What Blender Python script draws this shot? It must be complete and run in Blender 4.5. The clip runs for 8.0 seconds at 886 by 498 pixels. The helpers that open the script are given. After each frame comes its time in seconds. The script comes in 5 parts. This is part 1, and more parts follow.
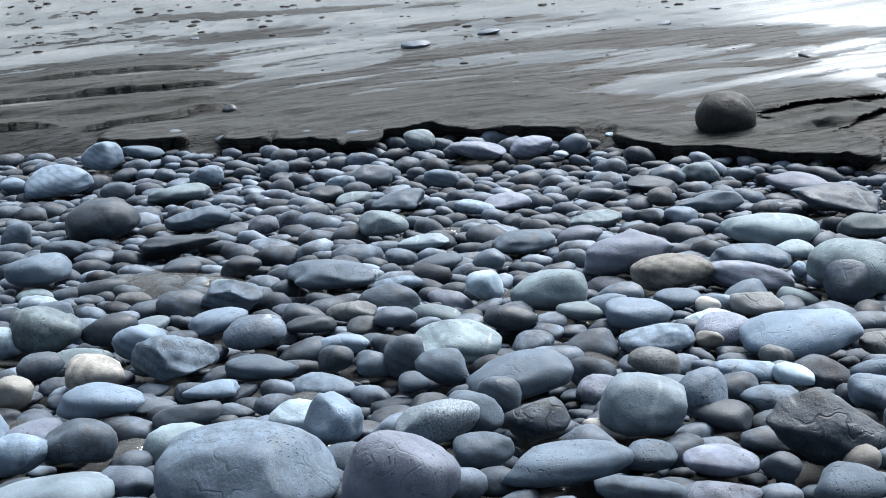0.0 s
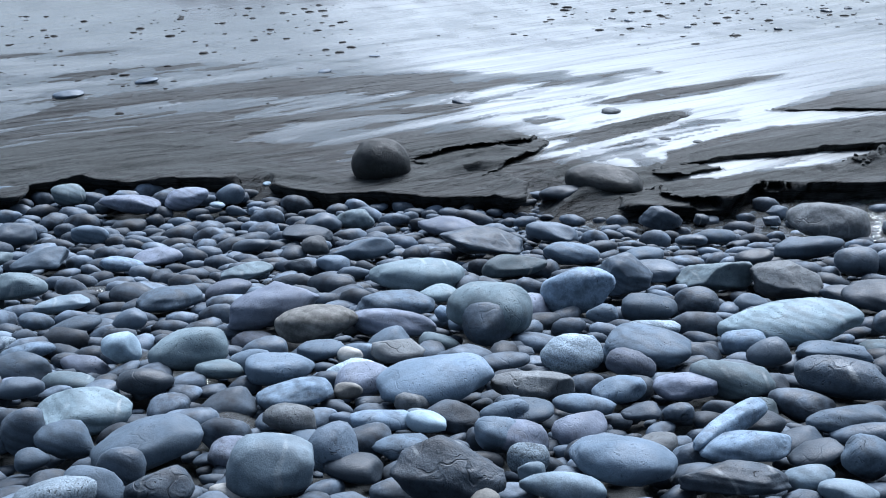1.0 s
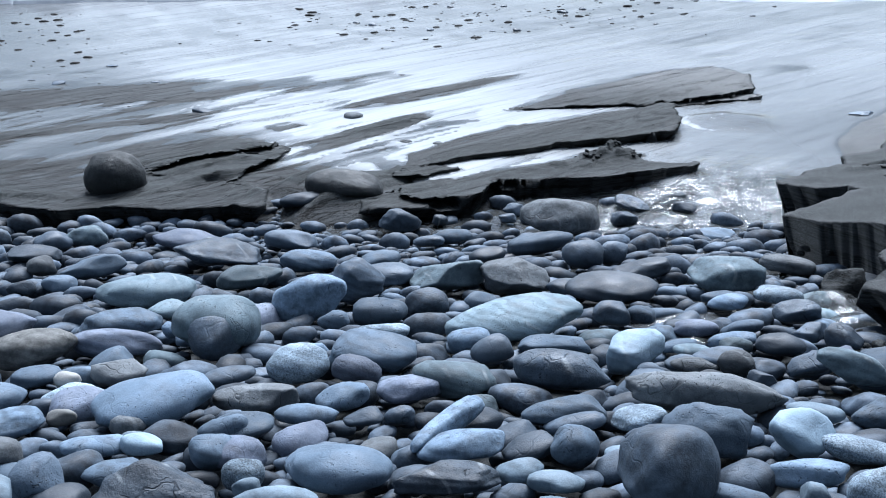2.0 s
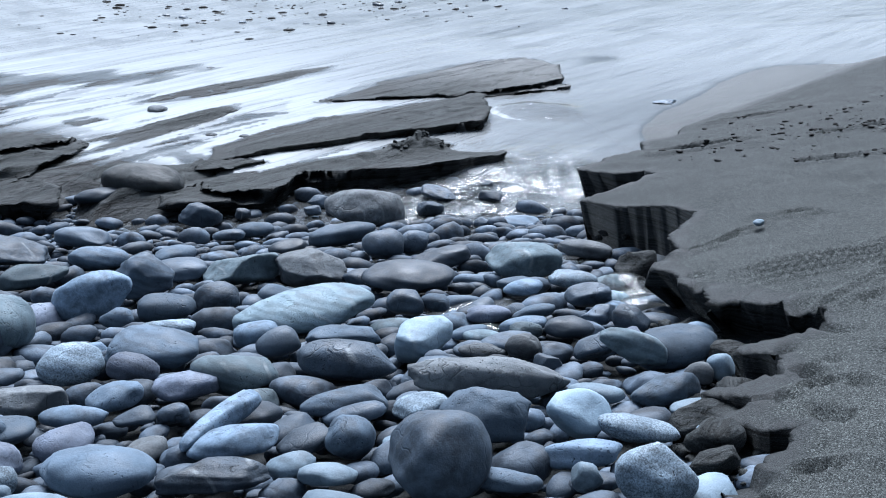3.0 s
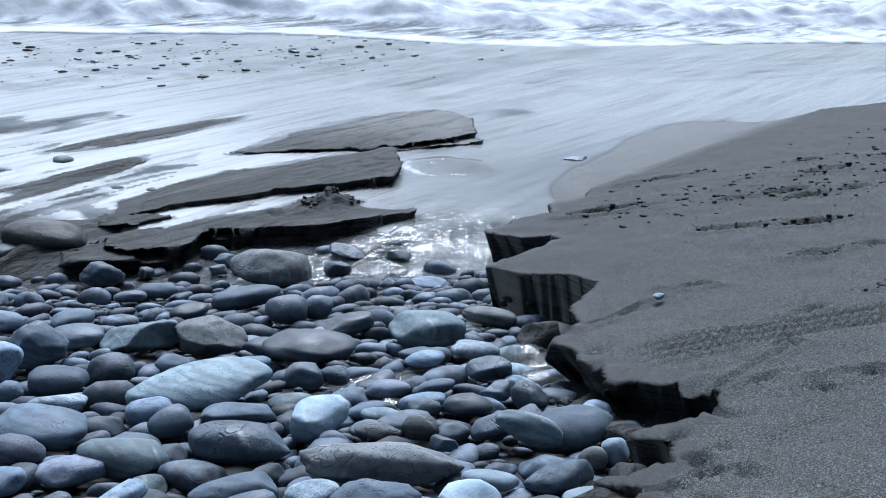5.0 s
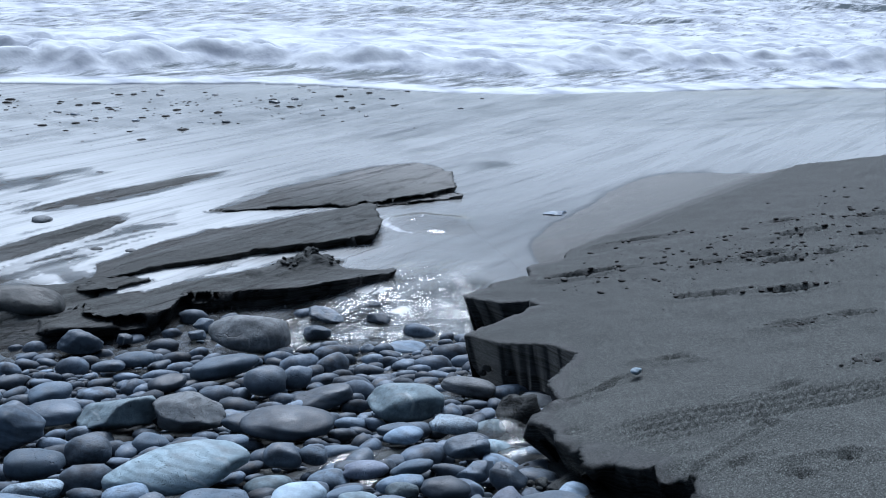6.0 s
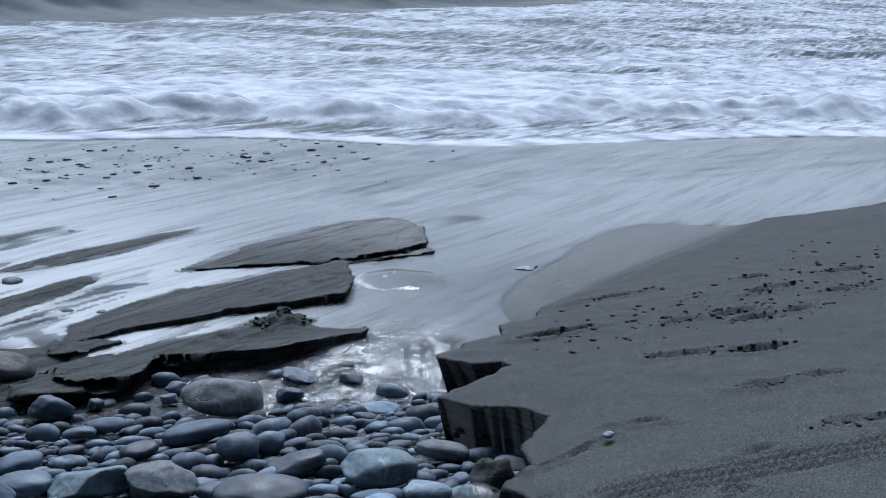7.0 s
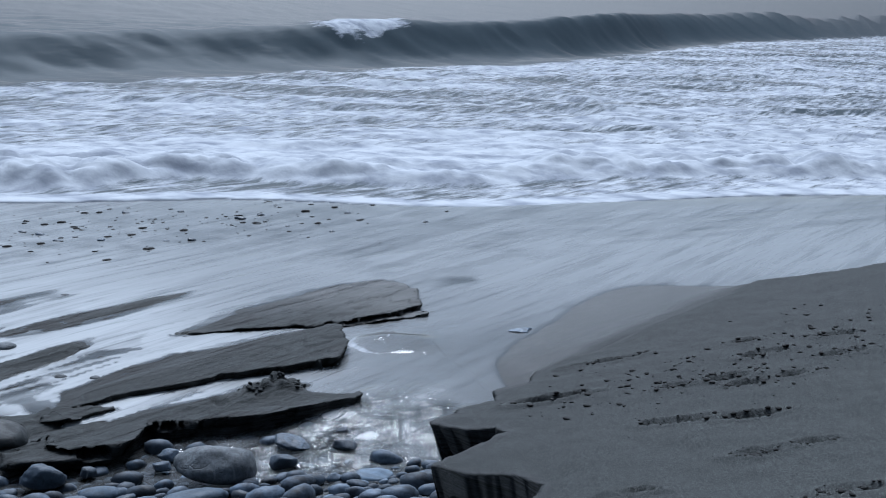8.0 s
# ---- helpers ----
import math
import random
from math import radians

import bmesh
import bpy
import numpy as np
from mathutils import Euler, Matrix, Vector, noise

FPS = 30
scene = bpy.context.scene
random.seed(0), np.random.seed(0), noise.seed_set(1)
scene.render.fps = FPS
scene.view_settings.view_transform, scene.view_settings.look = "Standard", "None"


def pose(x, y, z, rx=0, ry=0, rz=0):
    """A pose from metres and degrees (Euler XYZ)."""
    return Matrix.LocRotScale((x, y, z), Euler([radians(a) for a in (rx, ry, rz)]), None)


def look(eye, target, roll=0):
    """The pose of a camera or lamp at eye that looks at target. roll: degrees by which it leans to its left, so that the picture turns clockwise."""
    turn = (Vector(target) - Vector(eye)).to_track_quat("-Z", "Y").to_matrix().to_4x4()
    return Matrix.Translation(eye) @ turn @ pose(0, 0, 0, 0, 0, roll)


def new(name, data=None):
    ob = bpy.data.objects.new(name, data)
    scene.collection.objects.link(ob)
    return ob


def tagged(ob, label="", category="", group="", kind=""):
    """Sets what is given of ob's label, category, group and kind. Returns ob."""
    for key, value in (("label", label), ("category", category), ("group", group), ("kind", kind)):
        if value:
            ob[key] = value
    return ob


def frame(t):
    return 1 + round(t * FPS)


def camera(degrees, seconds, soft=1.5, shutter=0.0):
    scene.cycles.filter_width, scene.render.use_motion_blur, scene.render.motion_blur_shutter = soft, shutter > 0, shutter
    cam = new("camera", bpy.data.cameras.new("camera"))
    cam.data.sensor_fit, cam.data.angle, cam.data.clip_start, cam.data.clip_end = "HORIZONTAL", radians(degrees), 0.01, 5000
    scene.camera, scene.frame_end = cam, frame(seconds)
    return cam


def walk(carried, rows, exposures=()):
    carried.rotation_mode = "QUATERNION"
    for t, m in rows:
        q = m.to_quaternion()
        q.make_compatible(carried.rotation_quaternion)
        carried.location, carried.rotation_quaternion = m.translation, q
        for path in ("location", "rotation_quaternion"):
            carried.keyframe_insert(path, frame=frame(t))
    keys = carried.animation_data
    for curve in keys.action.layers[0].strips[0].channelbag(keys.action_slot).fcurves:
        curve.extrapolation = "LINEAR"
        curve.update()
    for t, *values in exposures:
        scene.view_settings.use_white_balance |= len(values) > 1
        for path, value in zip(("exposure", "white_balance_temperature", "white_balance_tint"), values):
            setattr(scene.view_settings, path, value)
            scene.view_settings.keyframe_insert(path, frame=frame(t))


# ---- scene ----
cam = camera(38.9, 8.0, soft=1.0)
PATH = [
    (0, (0.014, 0.011, 1.608), (-0.054, 1.868, 0.867), -3.4),
    (0.5, (0.149, 0.029, 1.61), (0.344, 1.888, 0.897), -1.7),
    (1, (0.228, 0.071, 1.609), (0.651, 1.9, 0.919), -0.5),
    (1.5, (0.339, 0.041, 1.642), (0.948, 1.819, 0.959), 0.3),
    (2, (0.43, 0.043, 1.612), (1.196, 1.759, 0.928), 0.4),
    (2.2, (0.485, 0.054, 1.569), (1.307, 1.744, 0.885), 0.5),
    (3.3, (0.694, 0.024, 1.542), (1.731, 1.592, 0.86), 2.1),
    (3.5, (0.71, 0.017, 1.543), (1.768, 1.573, 0.864), 2.3),
    (4, (0.731, 0.027, 1.544), (1.821, 1.566, 0.88), 3.0),
    (4.5, (0.748, 0.041, 1.597), (1.848, 1.582, 0.951), 3.4),
    (6, (0.809, 0.093, 1.884), (1.947, 1.635, 1.312), 3.3),
    (6.5, (0.813, 0.087, 1.953), (1.975, 1.623, 1.413), 3.1),
    (7, (0.809, 0.09, 1.989), (1.99, 1.624, 1.488), 3.0),
    (7.5, (0.802, 0.079, 2.03), (1.996, 1.617, 1.572), 2.9),
    (8, (0.807, 0.079, 2.062), (2.004, 1.627, 1.647), 2.8),
]
walk(cam, [(t, look(eye, target, roll)) for t, eye, target, roll in PATH],
     exposures=[(0.0, 1.78, 6450, 10), (0.4, 1.60, 6050, 10), (1.0, 1.46, 5650, 10), (4.5, 1.34, 5600, 10), (6.5, 0.88, 5500, 10), (8.0, 0.60, 5450, 10)])

# ---- daylight: high thin overcast over the sea ----
world = bpy.data.worlds.new("sky")
scene.world = world
world.use_nodes = True
wn = world.node_tree
bg = wn.nodes["Background"]
sky = wn.nodes.new("ShaderNodeTexSky")
sky.sky_type = "NISHITA"
sky.sun_disc = False
sky.sun_elevation = radians(50)
sky.sun_rotation = radians(30)
sky.air_density = 1.2
sky.dust_density = 1.0
sky.ozone_density = 2.0
veil = wn.nodes.new("ShaderNodeMix")
veil.data_type = "RGBA"
veil.inputs[0].default_value = 0.55
veil.inputs[7].default_value = (4.0, 4.28, 4.66, 1)  # even white cloud
wn.links.new(sky.outputs[0], veil.inputs[6])
wn.links.new(veil.outputs[2], bg.inputs[0])
bg.inputs[1].default_value = 0.062
sun_data = bpy.data.lights.new("sun", "SUN")
sun_data.energy, sun_data.angle, sun_data.color = 4.0, radians(42), (1.0, 0.985, 0.965)
sun = new("sun", sun_data)
sun.matrix_world = look((0, 0, 30), Vector((0, 0, 30)) - Vector((math.sin(radians(30)) * 0.643, math.cos(radians(30)) * 0.643, 0.766)))


# ---- materials ----
def shader(name):
    m = bpy.data.materials.new(name)
    m.use_nodes = True
    n = m.node_tree.nodes
    return m, n, m.node_tree.links, n["Principled BSDF"], n["Material Output"]


def noise_node(n, links, coords, scale, detail=4.0, rough=0.55, stretch=None):
    t = n.new("ShaderNodeTexNoise")
    t.inputs["Scale"].default_value, t.inputs["Detail"].default_value, t.inputs["Roughness"].default_value = scale, detail, rough
    if stretch:
        for turn, scale in ((-stretch[3], (1, 1, 1)), (0.0, stretch[:3])):
            k = n.new("ShaderNodeMapping")
            k.inputs["Scale"].default_value = scale
            k.inputs["Rotation"].default_value = (0, 0, turn)
            links.new(coords, k.inputs[0])
            coords = k.outputs[0]
    links.new(coords, t.inputs["Vector"])
    return t.outputs["Fac"]


def ramp(n, links, fac, *stops):
    r = n.new("ShaderNodeValToRGB")
    while len(r.color_ramp.elements) < len(stops):
        r.color_ramp.elements.new(0.5)
    for e, (at, value) in zip(r.color_ramp.elements, stops):
        e.position = at
        e.color = (value, value, value, 1) if isinstance(value, (int, float)) else (*value, 1)
    links.new(fac, r.inputs[0])
    return r.outputs[0]


def blend(n, links, kind, fac, a, b):
    x = n.new("ShaderNodeMix")
    x.data_type, x.blend_type = "RGBA", kind
    for socket, v in ((x.inputs[0], fac), (x.inputs[6], a), (x.inputs[7], b)):
        if isinstance(v, (int, float)):
            socket.default_value = v
        elif isinstance(v, tuple):
            socket.default_value = (*v, 1)
        else:
            links.new(v, socket)
    return x.outputs[2]


def value(n, links, kind, a, b=0.0, c=None):
    x = n.new("ShaderNodeMath")
    x.operation = kind
    for socket, v in zip(x.inputs, (a, b, c)):
        if v is None:
            continue
        if isinstance(v, (int, float)):
            socket.default_value = v
        else:
            links.new(v, socket)
    return x.outputs[0]


def bump(n, links, height, strength, distance, after=None):
    b = n.new("ShaderNodeBump")
    b.inputs["Strength"].default_value, b.inputs["Distance"].default_value = strength, distance
    links.new(height, b.inputs["Height"])
    if after:
        links.new(after, b.inputs["Normal"])
    return b.outputs[0]


def stone_material(name, light, dark, speckle=0.0, vein=0.0, pits=0.0, gloss=0.66, island=False, cracks=0.12, rough=0.3):
    """A water-worn stone: mottled ground colour, fine grain, pale veins, pits and patchy damp sheen."""
    m, n, links, p, out = shader(name)
    if island:
        rnd = n.new("ShaderNodeNewGeometry").outputs["Random Per Island"]
    else:
        rnd = n.new("ShaderNodeObjectInfo").outputs["Random"]
    place = n.new("ShaderNodeNewGeometry").outputs["Position"]
    shift = n.new("ShaderNodeVectorMath")
    shift.operation = "MULTIPLY_ADD"
    links.new(rnd, shift.inputs[0])
    shift.inputs[1].default_value = (37, 91, 53)
    links.new(place, shift.inputs[2])
    at = shift.outputs[0]

    def dice_of(k):
        return value(n, links, "FRACT", value(n, links, "MULTIPLY", rnd, k))

    big = noise_node(n, links, at, 7.0, 4, 0.6)
    fine = noise_node(n, links, at, 190.0, 3, 0.7)
    patch = noise_node(n, links, at, 22.0, 6, 0.65)
    col = blend(n, links, "MIX", ramp(n, links, big, (0.36, 0.0), (0.64, 1.0)), dark, light)
    col = blend(n, links, "MULTIPLY", 1.0, col, ramp(n, links, dice_of(17.31), (0.0, 0.50), (0.5, 0.95), (1.0, 1.6)))
    # some stones are blotched, most are even
    blotched = ramp(n, links, dice_of(41.7), (0.45, 0.18), (0.9, 0.75))
    col = blend(n, links, "MULTIPLY", blotched, col, ramp(n, links, patch, (0.36, 0.45), (0.62, 1.3)))
    col = blend(n, links, "MULTIPLY", 0.3 + 0.6 * speckle, col, ramp(n, links, fine, (0.36, 0.3 if speckle else 0.7), (0.62, 1.2)))
    # faint bedding planes through some of the stones
    w = n.new("ShaderNodeTexWave")
    w.inputs["Scale"].default_value, w.inputs["Distortion"].default_value, w.inputs["Detail"].default_value = 9.0, 5.0, 4.0
    turned = n.new("ShaderNodeVectorRotate")
    turned.rotation_type = "EULER_XYZ"
    links.new(at, turned.inputs["Vector"])
    turned.inputs["Rotation"].default_value = (0.5, 1.15, 0.3)
    links.new(turned.outputs[0], w.inputs[0])
    banded = ramp(n, links, dice_of(73.9), (0.62, 0.0), (0.75, 0.45))
    col = blend(n, links, "MULTIPLY", banded, col, ramp(n, links, w.outputs["Fac"], (0.1, 0.55), (0.6, 1.12)))
    height = value(n, links, "MULTIPLY_ADD", patch, rough, value(n, links, "MULTIPLY", fine, 0.10))
    if vein:
        v = n.new("ShaderNodeTexWave")
        v.inputs["Scale"].default_value, v.inputs["Distortion"].default_value, v.inputs["Detail"].default_value = 2.2, 9.0, 3.0
        links.new(at, v.inputs[0])
        line = ramp(n, links, v.outputs["Fac"], (0.94, 0.0), (1.0, vein))
        line = value(n, links, "MULTIPLY", line, ramp(n, links, noise_node(n, links, at, 6.0, 3), (0.52, 0.0), (0.64, 0.8)))
        col = blend(n, links, "MIX", line, col, (0.34, 0.37, 0.38))
    stain = ramp(n, links, noise_node(n, links, at, 16.0, 8, 0.78), (0.54, 1.0), (0.62, 0.32))
    col = blend(n, links, "MULTIPLY", 0.25 + 0.5 * cracks, col, stain)
    warp = n.new("ShaderNodeTexNoise")
    warp.inputs["Scale"].default_value = 9.0
    links.new(at, warp.inputs["Vector"])
    bent = n.new("ShaderNodeVectorMath")
    bent.operation = "MULTIPLY_ADD"
    links.new(warp.outputs["Color"], bent.inputs[0])
    bent.inputs[1].default_value = (0.3, 0.3, 0.3)
    links.new(at, bent.inputs[2])
    cell = n.new("ShaderNodeTexVoronoi")
    cell.feature = "DISTANCE_TO_EDGE"
    cell.inputs["Scale"].default_value = 3.6
    links.new(bent.outputs[0], cell.inputs["Vector"])
    crack = value(n, links, "MAXIMUM", ramp(n, links, cell.outputs["Distance"], (0.004, 0.0), (0.028, 1.0)), ramp(n, links, noise_node(n, links, at, 4.5, 3), (0.50, 1.0), (0.58, 0.0)))
    col = blend(n, links, "MULTIPLY", cracks, col, ramp(n, links, crack, (0.0, 0.25), (1.0, 1.0)))
    height = value(n, links, "MULTIPLY_ADD", crack, 0.7 * cracks, height)
    if pits:
        v = n.new("ShaderNodeTexVoronoi")
        v.inputs["Scale"].default_value = 55.0
        links.new(bent.outputs[0], v.inputs["Vector"])
        hole = ramp(n, links, v.outputs["Distance"], (0.14, 0.0), (0.26, 1.0))
        keep = ramp(n, links, noise_node(n, links, at, 7.0, 3), (0.50, 1.0), (0.57, 0.0))
        hole = value(n, links, "MAXIMUM", hole, keep)
        col = blend(n, links, "MULTIPLY", pits, col, ramp(n, links, hole, (0.0, 0.18), (1.0, 1.0)))
        height = value(n, links, "MULTIPLY_ADD", hole, 0.5 * pits, height)
    links.new(col, p.inputs["Base Color"])
    links.new(ramp(n, links, noise_node(n, links, at, 11.0, 4), (0.35, gloss - 0.06), (0.65, gloss + 0.16)), p.inputs["Roughness"])
    p.inputs["Specular IOR Level"].default_value = 0.2
    links.new(bump(n, links, height, 0.9, 0.011), p.inputs["Normal"])
    return m


STONE = {
    "blue": stone_material("blue_grey_stone", (0.110, 0.152, 0.203), (0.077, 0.109, 0.147), pits=0.5),
    "green": stone_material("green_grey_stone", (0.121, 0.163, 0.188), (0.075, 0.103, 0.121), vein=0.5, pits=0.5),
    "dark": stone_material("dark_slate_stone", (0.058, 0.078, 0.103), (0.035, 0.048, 0.065), gloss=0.52),
    "purple": stone_material("purple_grey_stone", (0.108, 0.128, 0.167), (0.067, 0.080, 0.109), pits=0.5),
    "tan": stone_material("tan_sandstone", (0.257, 0.258, 0.246), (0.156, 0.160, 0.156), vein=0.2, gloss=0.66),
    "pale": stone_material("pale_grey_stone", (0.188, 0.248, 0.299), (0.122, 0.166, 0.205), vein=0.4, gloss=0.62),
    "speck": stone_material("speckled_granite", (0.237, 0.302, 0.360), (0.138, 0.180, 0.220), speckle=1.0, pits=0.8, gloss=0.66),
    "char": stone_material("charcoal_stone", (0.077, 0.103, 0.135), (0.032, 0.045, 0.062), vein=0.5, pits=0.8, gloss=0.52, cracks=0.4, rough=0.7),
    "brown": stone_material("brown_grey_stone", (0.122, 0.136, 0.147), (0.065, 0.073, 0.081), vein=0.2, pits=0.8, cracks=0.4, rough=0.6),
}
STONE["basalt"] = stone_material("pitted_basalt", (0.040, 0.045, 0.047), (0.018, 0.021, 0.022), speckle=0.6, pits=0.9, gloss=0.6, rough=0.9)
CRUMB = stone_material("dark_crumbs", (0.013, 0.014, 0.014), (0.007, 0.007, 0.007), gloss=0.8, island=True)
PEBBLE = stone_material("mixed_pebbles", (0.086, 0.114, 0.150), (0.018, 0.025, 0.035), gloss=0.60, island=True)


def sand_material():
    """Dark volcanic sand: coarse grains, damp patches, ripples; the attribute 'wet' tells where water has soaked it."""
    m, n, links, p, out = shader("dark_grey_sand")
    at = n.new("ShaderNodeTexCoord").outputs["Object"]
    wet = n.new("ShaderNodeAttribute")
    wet.attribute_name = "wet"
    w = wet.outputs["Fac"]
    grain = noise_node(n, links, at, 190.0, 2, 0.8)
    tiny = noise_node(n, links, at, 420.0, 1, 0.8)
    wide = noise_node(n, links, at, 1.3, 5, 0.6)
    strata = noise_node(n, links, at, 5.0, 5, 0.62, (0.28, 3.4, 9.0, 0.33))
    scoured = noise_node(n, links, at, 3.4, 6, 0.66, (0.16, 6.5, 7.0, 0.30))
    dry = blend(n, links, "MIX", wide, (0.037, 0.0405, 0.0405), (0.056, 0.060, 0.0585))
    dry = blend(n, links, "MULTIPLY", 1.0, dry, ramp(n, links, grain, (0.36, 0.6), (0.64, 1.4)))
    dry = blend(n, links, "MULTIPLY", 0.4, dry, ramp(n, links, tiny, (0.3, 0.6), (0.7, 1.4)))
    grit = n.new("ShaderNodeTexVoronoi")
    grit.inputs["Scale"].default_value = 300.0
    links.new(at, grit.inputs["Vector"])
    split = n.new("ShaderNodeSeparateColor")
    links.new(grit.outputs["Color"], split.inputs[0])
    dry = blend(n, links, "MULTIPLY", 1.0, dry, ramp(n, links, split.outputs[0], (0.0, 0.30), (0.35, 0.75), (0.8, 1.3), (1.0, 2.6)))
    dry_bank = n.new("ShaderNodeAttribute")
    dry_bank.attribute_name = "bank"
    lines = ramp(n, links, value(n, links, "MULTIPLY_ADD", dry_bank.outputs["Fac"], 0.3, scoured), (0.40, 0.10), (0.45, 1.0))
    even = value(n, links, "SUBTRACT", 1.0, value(n, links, "MULTIPLY", dry_bank.outputs["Fac"], 0.85))
    soaked = blend(n, links, "MULTIPLY", even, (0.0185, 0.0212, 0.0225), ramp(n, links, strata, (0.33, 0.5), (0.65, 1.45)))
    soaked = blend(n, links, "MULTIPLY", 0.9, soaked, lines)
    beds = ramp(n, links, noise_node(n, links, at, 1.0, 4, 0.7, (0.9, 0.9, 95.0, 0.3)), (0.38, 0.30), (0.50, 1.0), (0.66, 1.35))
    facing = n.new("ShaderNodeSeparateXYZ")
    links.new(n.new("ShaderNodeNewGeometry").outputs["Normal"], facing.inputs[0])
    steep = ramp(n, links, value(n, links, "ABSOLUTE", facing.outputs[2]), (0.55, 1.0), (0.85, 0.0))
    soaked = blend(n, links, "MULTIPLY", value(n, links, "MAXIMUM", even, steep), soaked, beds)
    soaked = blend(n, links, "MULTIPLY", value(n, links, "MULTIPLY", dry_bank.outputs["Fac"], 0.8), soaked, ramp(n, links, split.outputs[0], (0.0, 0.4), (0.5, 0.9), (0.85, 1.3), (1.0, 2.2)))
    soaked = blend(n, links, "MULTIPLY", 0.7, soaked, ramp(n, links, grain, (0.34, 0.6), (0.66, 1.4)))
    links.new(blend(n, links, "MIX", w, dry, soaked), p.inputs["Base Color"])
    glaze = n.new("ShaderNodeAttribute")
    glaze.attribute_name = "glaze"
    g = glaze.outputs["Fac"]
    links.new(value(n, links, "MULTIPLY_ADD", g, -0.22, ramp(n, links, w, (0.0, 0.9), (1.0, 0.6))), p.inputs["Roughness"])
    links.new(value(n, links, "MULTIPLY_ADD", g, 0.06, ramp(n, links, w, (0.0, 0.04), (1.0, 0.09))), p.inputs["Specular IOR Level"])
    laid = value(n, links, "MULTIPLY", value(n, links, "MULTIPLY_ADD", strata, 0.6, value(n, links, "MULTIPLY", lines, 0.35)), value(n, links, "MULTIPLY", w, even))
    links.new(bump(n, links, value(n, links, "MULTIPLY", grain, 0.45), 0.7, 0.010, bump(n, links, laid, 0.8, 0.035)), p.inputs["Normal"])
    return m


SAND = sand_material()


def water_material(name, foam_low, foam_high, ripple, scale, depth=(0.02, 0.028, 0.032), clear=0.55, turn=0.35, drawn=(0.55, 1.7), sheen=0.09, ior=1.34, shine=1.0):
    """A thin sheet of running water: clear body, Fresnel gloss from ripples, and torn white foam."""
    m, n, links, p, out = shader(name)
    n.remove(p)
    at = n.new("ShaderNodeTexCoord").outputs["Object"]
    rip = noise_node(n, links, at, scale, 4, 0.6, (*drawn, 1.0, turn))
    small = noise_node(n, links, at, scale * 4.2, 2, 0.5, (0.6, 1.5, 1.0, turn))
    chop = n.new("ShaderNodeAttribute")
    chop.attribute_name = "chop"
    rough_water = noise_node(n, links, at, 5.0, 4, 0.55, (0.7, 1.5, 1.0, turn + 0.3))
    normal = bump(n, links, value(n, links, "MULTIPLY_ADD", small, 0.35, rip), ripple, 0.05)
    normal = bump(n, links, value(n, links, "MULTIPLY", rough_water, chop.outputs["Fac"]), 0.8, 0.10, normal)
    fres = n.new("ShaderNodeFresnel")
    fres.inputs["IOR"].default_value = ior
    links.new(normal, fres.inputs["Normal"])
    gloss = n.new("ShaderNodeBsdfGlossy")
    gloss.inputs["Roughness"].default_value = sheen
    gloss.inputs["Color"].default_value = (shine, shine, shine, 1)
    links.new(normal, gloss.inputs["Normal"])
    see = n.new("ShaderNodeBsdfTransparent")
    see.inputs[0].default_value = (0.86, 0.9, 0.9, 1)
    water_tone = n.new("ShaderNodeBsdfDiffuse")
    water_tone.inputs[0].default_value = (*depth, 1)
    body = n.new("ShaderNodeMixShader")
    silt_sheen = n.new("ShaderNodeAttribute")
    silt_sheen.attribute_name = "silt_sheen"
    # Pale body colour stands for silt and for sky reflected off the film.
    paleness = value(n, links, "MULTIPLY", silt_sheen.outputs["Fac"], ramp(n, links, rip, (0.32, 0.70), (0.46, 0.92), (0.70, 1.08)))
    # Dark and pale streaks of sky reflection are put into that colour too.
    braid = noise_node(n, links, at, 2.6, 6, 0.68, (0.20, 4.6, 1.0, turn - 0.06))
    paleness = value(n, links, "MULTIPLY", paleness, ramp(n, links, braid, (0.37, 0.62), (0.45, 0.96), (0.62, 1.05)))
    links.new(value(n, links, "SUBTRACT", clear, paleness), body.inputs[0])
    links.new(water_tone.outputs[0], body.inputs[1])
    links.new(see.outputs[0], body.inputs[2])
    top = n.new("ShaderNodeMixShader")
    links.new(fres.outputs[0], top.inputs[0])
    links.new(body.outputs[0], top.inputs[1])
    links.new(gloss.outputs[0], top.inputs[2])
    foam_at = n.new("ShaderNodeAttribute")
    foam_at.attribute_name = "foam"
    tear = noise_node(n, links, at, 3.4, 7, 0.70, (0.34, 1.6, 1.0, turn))
    f = value(n, links, "ADD", tear, value(n, links, "MULTIPLY_ADD", foam_at.outputs["Fac"], 1.0, -0.5))
    mask = ramp(n, links, f, (foam_low, 0.0), (foam_high, 1.0))
    white = n.new("ShaderNodeBsdfDiffuse")
    # Blue-grey shade between foam puffs is put into the foam's colour.
    fluff = noise_node(n, links, at, 1.7, 4, 0.55)
    links.new(blend(n, links, "MIX", ramp(n, links, fluff, (0.32, 0.0), (0.60, 1.0)), (0.21, 0.23, 0.265), (0.40, 0.425, 0.455)), white.inputs[0])
    links.new(bump(n, links, fluff, 0.35, 0.12), white.inputs["Normal"])
    whole = n.new("ShaderNodeMixShader")
    links.new(mask, whole.inputs[0])
    links.new(top.outputs[0], whole.inputs[1])
    links.new(white.outputs[0], whole.inputs[2])
    links.new(whole.outputs[0], out.inputs[0])
    return m


